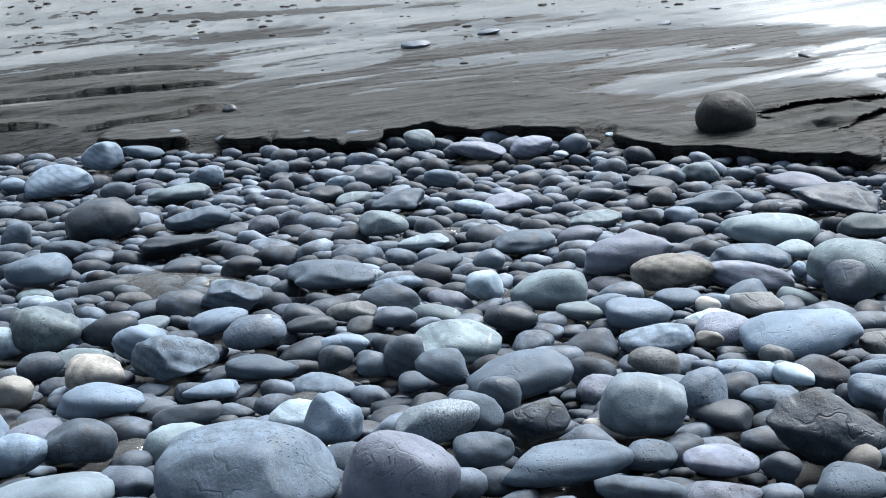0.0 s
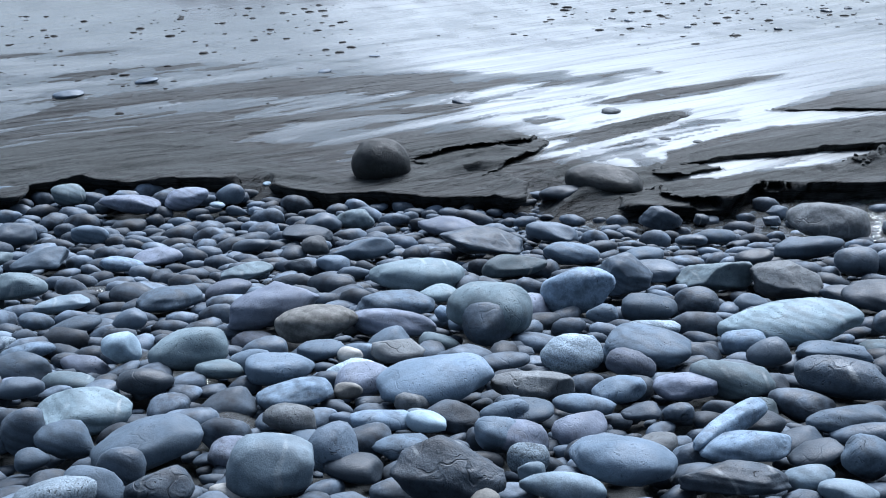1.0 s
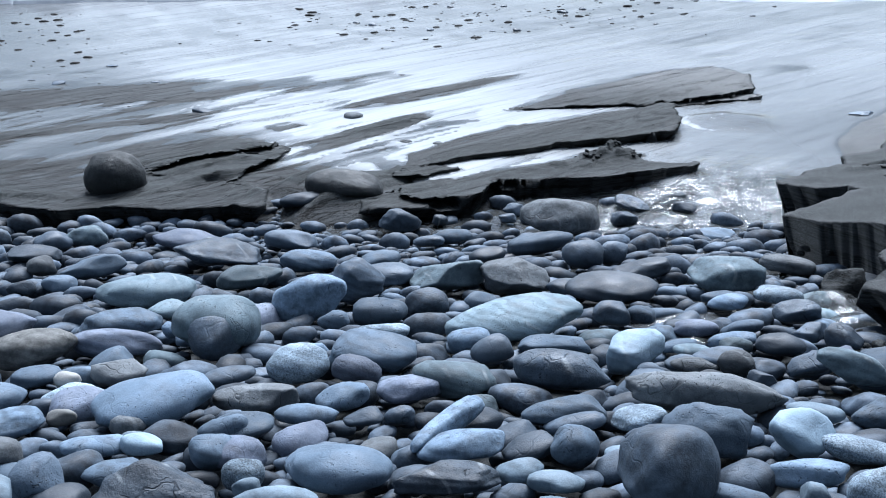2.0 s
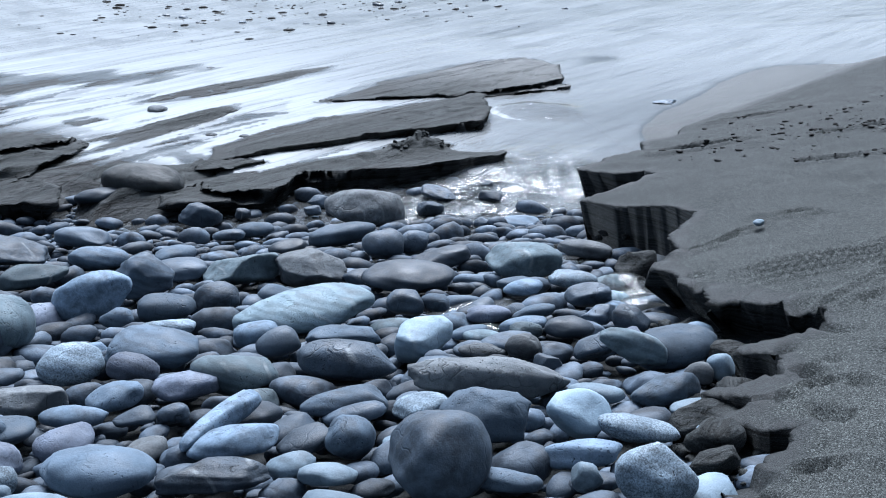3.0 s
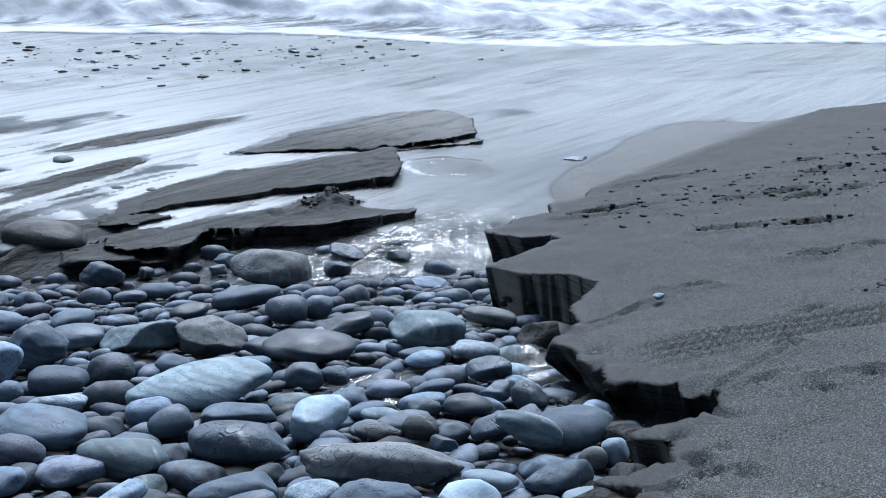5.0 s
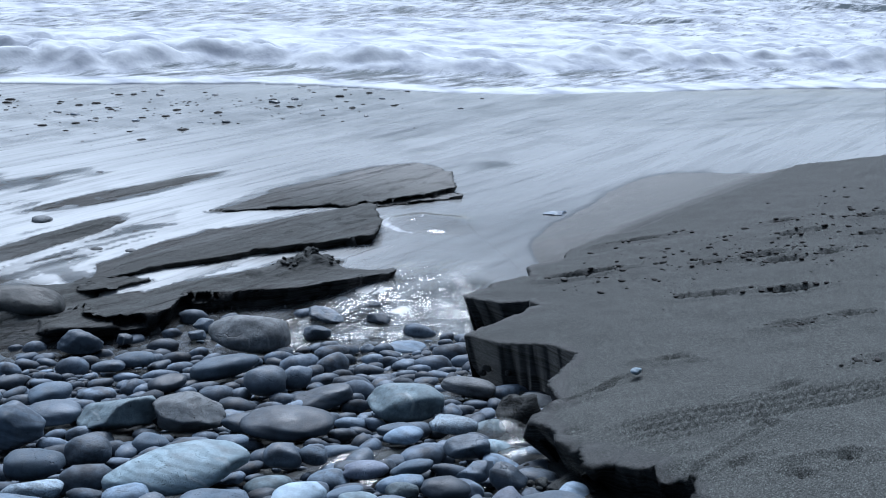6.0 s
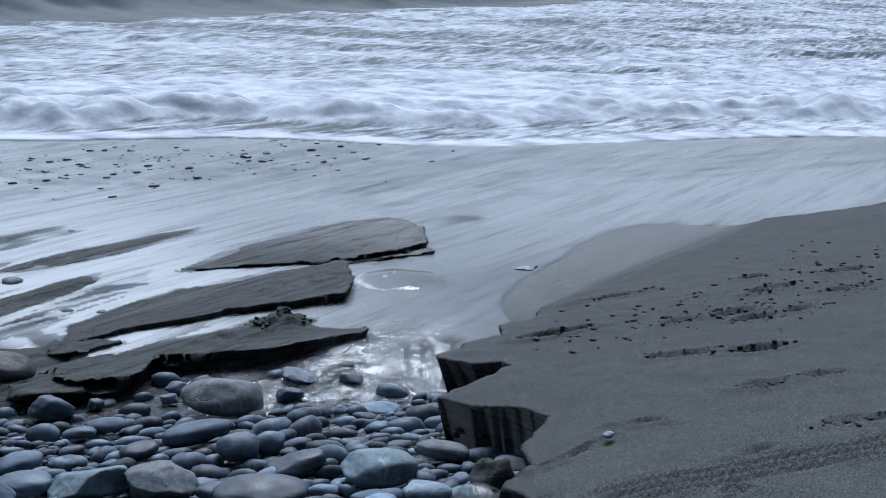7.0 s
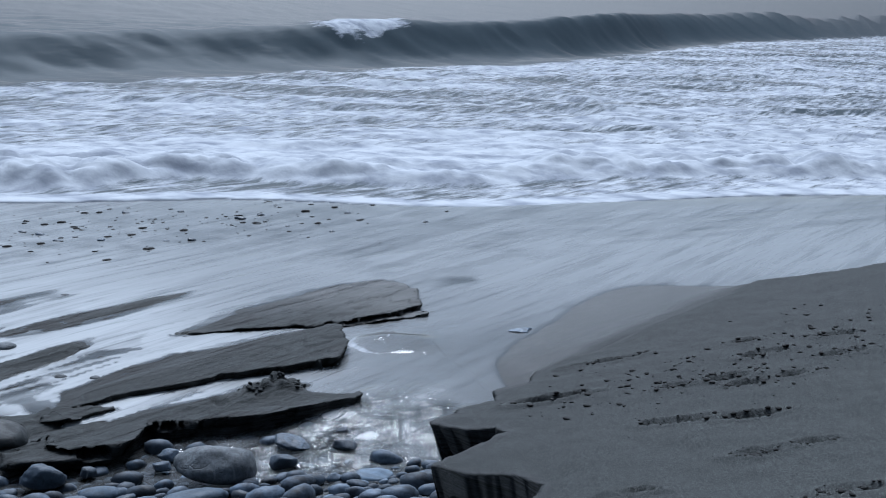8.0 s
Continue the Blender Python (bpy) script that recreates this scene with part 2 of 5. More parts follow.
# Pale diffuse tone: silt plus sky sheen painted into the water's body.
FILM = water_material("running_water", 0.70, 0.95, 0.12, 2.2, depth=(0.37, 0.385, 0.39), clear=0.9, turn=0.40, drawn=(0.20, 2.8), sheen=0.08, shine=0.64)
SEA = water_material("surf", 0.40, 0.60, 0.55, 1.6, sheen=0.35, ior=1.2, drawn=(0.4, 1.8), depth=(0.050, 0.066, 0.076), shine=0.13, clear=0.0, turn=0.3)


# ---- the lie of the land ----
def smooth(t):
    t = np.clip(t, 0.0, 1.0)
    return t * t * (3 - 2 * t)


def lattice(ix, iy, salt):
    h = (ix * 374761393 + iy * 668265263 + salt * 974634777) & 0x7FFFFFFF
    h = ((h ^ (h >> 13)) * 1274126177) & 0x7FFFFFFF
    return ((h ^ (h >> 16)) & 0xFFFF) / 65535.0


def wander(x, y, size, salt=0, octaves=3):
    """Smooth random relief between -1 and 1 on arrays of places."""
    total, amp, norm = 0.0, 1.0, 0.0
    for k in range(octaves):
        u, v = np.asarray(x) / size * 2**k, np.asarray(y) / size * 2**k
        iu, iv = np.floor(u).astype(np.int64), np.floor(v).astype(np.int64)
        fu, fv = smooth(u - iu), smooth(v - iv)
        a, b = lattice(iu, iv, salt + k), lattice(iu + 1, iv, salt + k)
        c, d = lattice(iu, iv + 1, salt + k), lattice(iu + 1, iv + 1, salt + k)
        total = total + amp * ((a * (1 - fu) + b * fu) * (1 - fv) + (c * (1 - fu) + d * fu) * fv)
        norm += amp
        amp *= 0.5
    return total / norm * 2 - 1


def inside(x, y, outline):
    """Distance into an outline, in metres; negative outside."""
    best = np.full(np.shape(x), 1e9)
    odd = np.zeros(np.shape(x), bool)
    for (ax, ay), (bx, by) in zip(outline, outline[1:] + outline[:1]):
        dx, dy = bx - ax, by - ay
        k = np.clip(((x - ax) * dx + (y - ay) * dy) / (dx * dx + dy * dy), 0, 1)
        best = np.minimum(best, np.hypot(x - ax - k * dx, y - ay - k * dy))
        if ay != by:
            odd ^= ((ay > y) != (by > y)) & (x < (bx - ax) * (y - ay) / (by - ay) + ax)
    return np.where(odd, best, -best)


BANK = [(10.2, 6.1), (9.4, 6.8), (8.7, 6.7), (7.29, 6.5), (6.59, 6.42), (6.36, 6.21), (6.08, 6.27), (5.93, 6.04), (5.73, 6.10), (5.65, 5.98), (5.47, 6.03), (5.52, 5.77),
        (5.61, 5.60), (5.52, 5.37), (5.17, 5.34), (4.87, 5.31), (4.91, 5.03), (4.98, 4.77), (4.95, 4.47), (4.70, 4.32), (4.57, 4.23), (4.46, 4.04), (4.39, 3.93), (4.13, 3.91),
        (4.15, 3.74), (4.03, 3.57), (4.08, 3.46), (3.93, 3.33), (3.99, 3.30), (4.10, 3.29), (4.04, 3.21), (4.14, 3.10), (4.00, 2.97), (4.10, 2.96), (4.10, 2.87), (3.98, 2.75),
        (3.87, 2.73), (3.75, 2.79), (3.62, 2.86), (3.64, 2.80), (3.68, 2.69), (3.56, 2.60), (3.47, 2.59), (3.31, 2.66), (3.39, 2.50), (3.30, 2.47), (3.18, 2.49), (3.17, 2.43),
        (3.21, 2.33), (3.32, 2.25), (3.21, 2.21), (3.15, 2.18), (3.05, 2.15), (2.93, 2.18), (2.84, 2.10), (2.8, 1.95), (2.6, 1.4), (2.5, 0.5), (2.3, -3.0), (3.0, -60.0),
        (90.0, -60.0), (90.0, -25.0)]
FLATS = [(-60.0, 12.0), (-8.0, 9.6), (-3.58, 9.3), (-3.0, 9.22), (-2.44, 9.12), (-1.88, 9.0), (-1.28, 8.9), (-0.81, 8.76), (-0.8, 9.04), (-0.36, 9.12), (0.22, 8.92),
         (0.56, 8.86), (0.8, 8.8), (0.95, 8.66), (1.12, 8.46), (1.32, 8.3), (1.7, 8.25), (2.1, 8.1), (2.42, 7.99), (2.54, 7.9), (2.72, 8.34), (2.95, 8.16), (2.8, 7.72), (3.4, 7.46), (3.95, 7.42),
         (4.2, 7.7), (4.64, 7.55), (5.04, 7.45), (5.8, 7.46), (5.9, 8.3), (7.0, 8.9), (8.4, 9.4), (9.6, 10.2), (12.0, 10.6), (90.0, 0.0), (90.0, 400.0), (-60.0, 400.0)]
# Plates of layered sand left standing in the sheet of water: the broken front edge, the back edge where water laps
# over them, the height of the front at its first and last point, and a salt.
PLATES = [
    ([(5.40, 9.74), (6.25, 9.57), (6.86, 9.42), (7.41, 9.40), (7.84, 9.50), (8.12, 9.90)], [(5.45, 9.82), (6.21, 10.37), (6.96, 10.60), (7.73, 10.77), (8.27, 10.73), (8.36, 10.45)], 0.020, 0.075, 41),
    ([(6.55, 9.46), (6.90, 9.36), (7.39, 9.28), (7.77, 9.30)], [(6.60, 9.50), (6.95, 9.52), (7.40, 9.50), (7.80, 9.52)], 0.012, 0.030, 44),
    ([(3.76, 8.32), (4.50, 8.41), (5.24, 8.46), (5.68, 8.40), (6.13, 8.36), (6.42, 8.70), (6.66, 9.15)], [(3.80, 8.40), (3.98, 8.75), (4.55, 9.07), (5.13, 9.28), (5.79, 9.36), (6.38, 9.39), (6.75, 9.38)], 0.045, 0.095, 42),
    ([(3.54, 7.74), (3.63, 7.55), (3.97, 7.43), (4.10, 7.62), (4.27, 7.73), (4.64, 7.54), (5.04, 7.45), (5.40, 7.44), (5.84, 7.50)], [(3.58, 7.84), (4.02, 8.00), (4.54, 8.15), (5.05, 8.14), (5.42, 8.20), (5.66, 7.86), (5.92, 7.62)], 0.085, 0.090, 43),
    ([(3.76, 8.12), (3.98, 8.15), (4.22, 8.18)], [(3.80, 8.24), (4.02, 8.29), (4.23, 8.28)], 0.030, 0.034, 45),
]


def bed(x, y):
    """The cobble bed, falling away from the beach's head to the stream."""
    return np.maximum(0.28 - 0.17 * np.maximum(y, 0.0) - 0.045 * np.clip(x, 0.0, 6.0), -1.09)


def flat_level(x, y):
    return -1.055 - 0.006 * np.clip(y - 8.4, 0.0, 12.0) - 0.03 * np.clip(y + 0.33 * x - 18.0, 0.0, 80.0)


def bank_level(x, y):
    return np.minimum(-0.294 + 0.121 * (np.minimum(x, 11.0) - 5) - 0.198 * (y - 4), 0.55)


POOLS = [(-1.65, 5.5, 0.42, 0.30), (-1.25, 5.25, 0.35, 0.22), (-0.6, 3.6, 0.16, 0.28), (-1.48, 3.5, 0.2, 0.2), (0.36, 4.0, 0.16, 0.2), (-1.07, 3.26, 0.16, 0.16), (-0.65, 5.67, 0.3, 0.2), (0.23, 3.18, 0.16, 0.1),
         (-1.7, 6.78, 0.3, 0.25), (4.12, 3.96, 0.2, 0.15), (4.35, 4.32, 0.15, 0.2), (3.6, 4.45, 0.3, 0.2), (3.96, 3.31, 0.12, 0.12), (0.2, 4.9, 0.3, 0.15), (-0.2, 6.3, 0.4, 0.2)]


def pools(x, y):
    """Where water stands among the cobbles, in metres of depth."""
    deep = 0.0
    for cx, cy, rx, ry in POOLS:
        deep = deep + 0.118 * np.exp(-(((x - cx) / rx) ** 2) - ((y - cy) / ry) ** 2)
    return deep


def streaks(x, y):
    """Low braided sand bars left by the sheet of water that drains to the channel."""
    far_u, far_v = 0.9 * x + 0.42 * y, 0.9 * y - 0.42 * x
    fine = 0.015 * wander(far_u * 0.16, far_v * 1.5, 0.26, 21, 3)
    broad = 0.011 * wander(far_u * 0.35, far_v, 1.7, 22, 3)
    return fine + broad


def beyond(x, y, line):
    """How far a place lies on the far side of a line of points, and a weight that fades out at the line's ends."""
    best, side, ran = np.full(np.shape(x), 1e9), np.zeros(np.shape(x)), np.zeros(np.shape(x))
    total = sum(math.dist(a, b) for a, b in zip(line, line[1:]))
    done = 0.0
    for (ax, ay), (bx, by) in zip(line, line[1:]):
        dx, dy = bx - ax, by - ay
        size = math.hypot(dx, dy)
        k = np.clip(((x - ax) * dx + (y - ay) * dy) / size**2, 0, 1)
        d = np.hypot(x - ax - k * dx, y - ay - k * dy)
        nearer = d < best
        best = np.where(nearer, d, best)
        side = np.where(nearer, d * np.sign((y - ay) * dx - (x - ax) * dy), side)
        ran = np.where(nearer, (done + k * size) / total, ran)
        done += size
    return side, smooth(ran / 0.25) * smooth((1 - ran) / 0.25) * (best < 1.2)


# Low scarps where sheets of water cut back into the flat, facing the beach: line and height.
CUTS = [
    ([(1.95, 8.90), (2.43, 9.14), (2.81, 9.22), (3.24, 9.41)], 0.056), ([(2.43, 8.42), (2.74, 8.83), (3.24, 9.41)], 0.040),
    ([(2.1, 8.74), (2.5, 8.9), (2.95, 9.02)], 0.025), ([(2.15, 8.55), (2.6, 8.68)], 0.022), ([(3.27, 9.8), (3.65, 9.97)], 0.022), ([(3.76, 9.36), (4.2, 9.55), (4.62, 9.82)], 0.022),
    ([(4.75, 10.52), (5.44, 10.78), (6.0, 10.95)], 0.022), ([(3.7, 9.3), (4.27, 9.53), (4.85, 9.9)], 0.022), ([(-4.6, 11.0), (-3.83, 11.45), (-3.15, 11.57), (-2.3, 11.62)], 0.055),
    ([(-4.8, 10.45), (-3.67, 10.64), (-3.05, 10.73), (-2.0, 10.92)], 0.055), ([(-4.6, 9.58), (-3.54, 9.61), (-3.2, 9.52)], 0.055), ([(-3.2, 9.36), (-2.84, 9.52), (-2.47, 9.70), (-2.25, 9.95), (-1.95, 10.12)], 0.055),
    ([(3.66, 8.10), (4.22, 8.2)], 0.055), ([(0.5, 8.98), (1.0, 8.78), (1.55, 8.52)], 0.022), ([(0.1, 8.93), (0.75, 8.85)], 0.022), ([(0.9, 8.3), (1.5, 8.2), (2.0, 8.05)], 0.022),
    ([(-0.9, 9.7), (0.1, 9.85), (0.9, 9.7)], 0.012), ([(-1.6, 10.5), (0.0, 10.75), (1.3, 10.7)], 0.012), ([(8.6, 9.7), (9.3, 10.4)], 0.03),
]
# Sand bars that stay above the sheet of water: centre, half length, half width, turn, rise.
BARS = [(3.25, 8.12, 0.55, 0.32, -0.1, 0.055), (2.6, 11.7, 2.9, 0.40, -0.12, 0.019), (-3.4, 11.05, 1.2, 0.25, 0.1, 0.05), (-3.0, 10.2, 1.0, 0.25, 0.15, 0.06), (-0.2, 9.75, 1.3, 0.5, -0.05, 0.03),
        (3.9, 9.5, 0.75, 0.14, 0.45, 0.022), (5.1, 10.72, 0.9, 0.16, 0.3, 0.022), (4.4, 9.85, 0.6, 0.1, 0.45, 0.02), (-1.5, 13.0, 3.0, 0.3, 0.02, 0.014),
        (1.2, 10.6, 1.5, 0.10, 0.05, 0.016), (-1.9, 14.2, 2.4, 0.25, 0.0, 0.014), (2.4, 8.9, 0.55, 0.25, 0.55, 0.035)]
# Footprints and scuffs in the dry bank: place, half length, half width, turn in degrees, depth.
PRINTS = [(7.36, 5.05, 0.16, 0.07, -30, 0.030), (6.81, 4.88, 0.15, 0.07, -36, 0.030), (6.0, 4.56, 0.20, 0.06, -38, 0.026), (6.24, 4.23, 0.17, 0.07, -40, 0.028),
          (5.73, 3.79, 0.13, 0.06, -35, 0.028), (6.0, 3.66, 0.12, 0.05, -42, 0.020), (5.03, 3.95, 0.11, 0.04, -52, 0.045), (7.5, 4.54, 0.15, 0.07, -35, 0.026), (6.92, 6.03, 0.24, 0.05, -38, 0.032),
          (6.05, 5.70, 0.22, 0.07, -38, 0.045), (6.57, 5.09, 0.10, 0.05, -30, 0.024), (6.75, 4.68, 0.12, 0.05, -40, 0.022), (7.0, 4.53, 0.12, 0.05, -36, 0.020), (5.5, 3.1, 0.14, 0.06, -40, 0.022),
          (4.24, 2.86, 0.12, 0.03, -10, 0.030), (4.28, 2.63, 0.11, 0.022, -58, 0.022), (4.45, 2.62, 0.14, 0.06, -35, 0.030), (3.42, 2.43, 0.06, 0.03, -20, 0.025), (3.56, 2.42, 0.07, 0.03, -25, 0.025), (3.12, 2.02, 0.08, 0.035, -25, 0.03),
          (4.57, 3.93, 0.19, 0.022, 8, 0.040), (5.0, 3.25, 0.10, 0.04, -20, 0.02), (4.6, 3.05, 0.12, 0.03, -60, 0.02), (7.6, 5.4, 0.10, 0.05, -36, 0.02), (7.9, 4.9, 0.14, 0.06, -36, 0.024)]


def scuffs(x, y):
    """Hollows of the footprints, with crumbled rims, and combed ridges where feet and wheels went."""
    z = np.zeros(np.shape(x))
    for cx, cy, a, b, turn, deep in PRINTS:
        c, s = math.cos(radians(turn)), math.sin(radians(turn))
        u, v = ((x - cx) * c + (y - cy) * s) / a, ((y - cy) * c - (x - cx) * s) / b
        r = np.sqrt(u * u + v * v) + 0.35 * wander(x, y, 0.06, 101, 2)
        z = z - 1.6 * deep * smooth((1.1 - r) / 0.35) * (0.6 + 0.8 * wander(x, y, 0.07, 102, 2)) + 0.45 * deep * np.exp(-(((r - 1.25) / 0.3) ** 2))
    for ax, ay, bx, by, half, pitch, high in ((4.30, 3.42, 6.1, 2.35, 0.16, 0.075, 0.020), (3.40, 1.99, 4.1, 1.45, 0.13, 0.066, 0.020), (4.0, 2.95, 4.6, 3.0, 0.08, 0.07, 0.014), (-0.05, 9.35, 0.3, 9.35, 0.18, 0.095, 0.020)):
        dx, dy = bx - ax, by - ay
        size = math.hypot(dx, dy)
        u, v = ((x - ax) * dx + (y - ay) * dy) / size, ((y - ay) * dx - (x - ax) * dy) / size
        inside_strip = smooth((half - np.abs(v) + 0.05 * wander(x, y, 0.12, 103)) / 0.05) * smooth((u + 0.1) / 0.15) * smooth((size + 0.1 - u) / 0.15)
        z = z + inside_strip * high * (np.sin(v / pitch * 6.283 + 1.2 * wander(x, y, 0.3, 104)) + 0.4 * wander(x, y, 0.06, 105, 2))
    return z


def ledges(d, width, count):
    """Thin strata worn back in steps from an edge: 0 at the edge, 1 after width."""
    t = np.clip(d / width, 0, 1) * count
    return (np.floor(t) + smooth((t - np.floor(t)) * 4.0)) / count


def away(x, y, line):
    """Distance from a line of points, and how far along it the nearest place lies, from 0 to 1."""
    best, ran, done = np.full(np.shape(x), 1e9), np.zeros(np.shape(x)), 0.0
    total = sum(math.dist(a, b) for a, b in zip(line, line[1:]))
    for (ax, ay), (bx, by) in zip(line, line[1:]):
        dx, dy = bx - ax, by - ay
        size = math.hypot(dx, dy)
        k = np.clip(((x - ax) * dx + (y - ay) * dy) / size**2, 0, 1)
        d = np.hypot(x - ax - k * dx, y - ay - k * dy)
        ran = np.where(d < best, (done + k * size) / total, ran)
        best = np.minimum(best, d)
        done += size
    return best, ran


def terraced(x, y, z, layer, salt):
    """Relief worn back layer by layer into low risers that wander along the flow."""
    along, across = 0.95 * x + 0.31 * y, 0.95 * y - 0.31 * x
    t = z / layer + 1.1 * wander(along * 0.25, across, 0.30, salt + 61, 3)
    k = np.floor(t)
    return z + layer * (k + smooth((t - k) * 10.0) * 0.9 + 0.1 * (t - k) - t) * 0.9


def layers_worn(x, y):
    """Thin layers of sand bared one behind the other: low risers facing the beach, drawn out along the flow."""
    along, across = 0.95 * x + 0.31 * y, 0.95 * y - 0.31 * x
    t = across * 6.5 + 1.6 * wander(along * 0.22, across, 0.30, 37, 3)
    saw = t - np.floor(t)
    here = smooth((wander(along * 0.30, across, 0.35, 38, 2) + 0.15) / 0.3)
    return 0.020 * here * (smooth(saw * 5.0) * (1 - 0.85 * saw))


def land(x, y):
    """Height of the sand, how wet it is, and the distance from the nearest scarp."""
    low = np.maximum(bed(x, y) - 0.09, -1.18) + 0.012 * wander(x, y, 0.35, 3) - 0.04 * np.clip(y + 0.33 * x - 18.0, 0.0, 80.0)
    rag = 0.030 * wander(x, y, 0.30, 11, 1) + 0.060 * wander(x, y, 0.9, 12, 2)
    level = flat_level(x, y)
    calm = smooth((14.3 - y - 0.45 * x) / 2.0)
    worn_off = layers_worn(x, y) * calm
    flat = level + streaks(x, y) * (0.3 + 0.7 * calm) + 0.7 * worn_off
    for cx, cy, a, b, turn, rise in BARS:
        c, s = math.cos(turn), math.sin(turn)
        u, v = ((x - cx) * c + (y - cy) * s) / a, ((y - cy) * c - (x - cx) * s) / b
        flat = flat + rise * smooth((1.25 - np.sqrt(u * u + v * v) - 0.3 * wander(x, y, 0.5, 23, 2) - 0.55 * wander(0.14 * x + 0.07 * y, 1.4 * y - 0.65 * x, 0.22, 24, 2)) / 0.6)
    wx_, wy_ = x + 0.04 * wander(x, y, 0.4, 25), y + 0.04 * wander(x, y, 0.4, 26)
    cut_near = np.full(np.shape(x), 9.0)
    for line, high in CUTS:
        side, taper = beyond(wx_, wy_, line)
        flat = flat + high * taper * (smooth(side / 0.02 + 0.5) * np.exp(-np.maximum(side, 0) / (4.5 * high + 0.08)) - 0.25 * np.exp(-(((side + 0.06) / 0.05) ** 2)))
        cut_near = np.where((np.abs(side) < np.abs(cut_near)) & (taper > 0.25) & (high > 0.038), side, cut_near)
    flat = level + terraced(x, y, flat - level, 0.011, 47) * calm + (flat - level) * (1 - calm)
    df = inside(x, y, FLATS) + rag
    rim = (0.080 + 0.035 * wander(x, y, 1.1, 35, 2)) * np.exp(-np.maximum(df, 0) / (0.60 - 0.28 * smooth((x - 0.6) / 0.8))) * smooth((4.1 - x) / 0.8)
    top = flat + rim - 0.03 * (1 - ledges(df + 0.05 * wander(x, y, 0.8, 33), 0.30, 3)) * (df < 0.32)
    broken = smooth((x - 3.1) / 0.3)
    for cx, half in ((-2.55, 0.28), (-1.75, 0.12), (-1.22, 0.25), (-0.12, 0.80), (1.82, 0.78)):
        broken = np.maximum(broken, smooth((half + 0.12 - np.abs(x - cx)) / 0.16))
    soft_edge = 0.05 + 0.50 * (1 - broken)
    step = 0.18 * smooth((df + 0.15 + 0.10 * wander(x, y, 0.6, 31)) / 0.05) + 0.82 * smooth(df / soft_edge + 0.5)
    far = smooth((x - 5.6) / 0.8)
    step = step * (1 - far) + smooth((df + 0.6) / 1.2) * far
    z = low + (np.maximum(top, low) - low) * step
    near = np.where((far < 0.5) & (broken > 0.5), df, 9.0)
    near = np.where(np.abs(cut_near) < np.abs(near), cut_near, near)
    water = level + 0.013
    for front, back, high_a, high_b, salt in PLATES:
        ds = inside(x, y, front + back[::-1]) + 0.030 * wander(x, y, 0.9, 12, 2) + 0.028 * wander(x, y, 0.22, 15, 2) + 0.016 * wander(x, y, 0.09, 16, 2)
        d_front, ran = away(x, y, front)
        d_back = away(x, y, back)[0]
        rest = d_back / (d_front + d_back + 1e-6)
        swell = (high_a + (high_b - high_a) * ran) * rest - 0.006 + 0.016 * wander(0.25 * (0.93 * x + 0.36 * y), 0.93 * y - 0.36 * x, 0.12, salt + 5, 2) * rest
        plate = water + terraced(x, y, swell, 0.017, salt) + 0.004
        skirt = smooth((ds + 0.07 + 0.07 * wander(x, y, 0.5, salt)) / 0.03)
        up = smooth(ds / 0.045 + 0.5)
        low_ledge = np.minimum(z, water) + (np.maximum(water + 0.006 - z, 0)) * skirt * (d_front < d_back)
        z = np.maximum(z, low_ledge)
        z = np.where(up > 0.01, z + (np.maximum(plate, z) - z) * up, z)
        near = np.where((np.abs(ds) < np.abs(near)) & (d_front < d_back), ds, near)
    lump = np.exp(-(((x - 5.42) / 0.24) ** 2 + ((y - 8.02) / 0.13) ** 2)) + 0.4 * np.exp(-(((x - 4.9) / 0.25) ** 2 + ((y - 7.9) / 0.10) ** 2))
    z = z + lump * (0.04 + 0.26 * np.abs(wander(x, y, 0.17, 51, 3)))
    crumble = smooth((4.6 - x) / 1.0)
    db = inside(x, y, BANK) + rag * (0.5 - 0.35 * crumble) + 0.034 * wander(x, y, 0.24, 13, 2) + (0.008 + 0.020 * crumble) * wander(x, y, 0.085, 17, 2) - crumble * 0.05 * np.abs(wander(x, y, 0.20, 14, 2))
    sea_side = smooth((x - 6.3) / 1.6)
    crest = bank_level(x, y) + 0.014 * wander(x, y, 0.9, 61, 3) + 0.008 * wander(x, y, 0.16, 62, 2) + scuffs(x, y)
    crest = crest - (0.035 - 0.02 * crumble) * np.exp(-np.maximum(db, 0) / 0.14) * (1 - sea_side)
    pocks = smooth((wander(x, y, 0.11, 65, 2) - 0.28) / 0.15) * np.exp(-np.maximum(db - 0.05, 0) / 0.22) * crumble
    crest = crest - 0.05 * pocks
    foot = 0.22 + 0.26 * crumble
    sharp = foot * smooth((db + 0.10 + 0.12 * crumble + (0.07 + 0.08 * crumble) * wander(x, y, 0.25, 63, 2)) / 0.04) + (1 - foot) * smooth(db / 0.045 + 0.5)
    apron = 2.7 - 0.4 * np.exp(-(((x - 7.6) / 0.8) ** 2)) + 0.95 * np.exp(-(((x - 10.6) / 1.3) ** 2))
    gentle = np.clip((db + apron) / (apron + 0.1), 0, 1)
    rise = sharp * (1 - sea_side) + gentle * sea_side
    z = z + np.maximum(crest - z, 0) * rise
    wet = 1 - smooth((db - 0.045 - 0.03 * wander(x, y, 0.2, 66, 2)) / 0.05) * smooth((db + 2.6 * sea_side) / 0.6 * sea_side + (1 - sea_side))
    wet = np.maximum(wet, 0.50 * smooth((y - 3.0 + 0.5 * wander(x, y, 1.6, 67, 3)) / 3.2))
    damp = smooth((z - level - 0.025) / 0.03) * smooth((df - 0.02) / 0.1)
    wet = wet * (1 - 0.50 * damp)
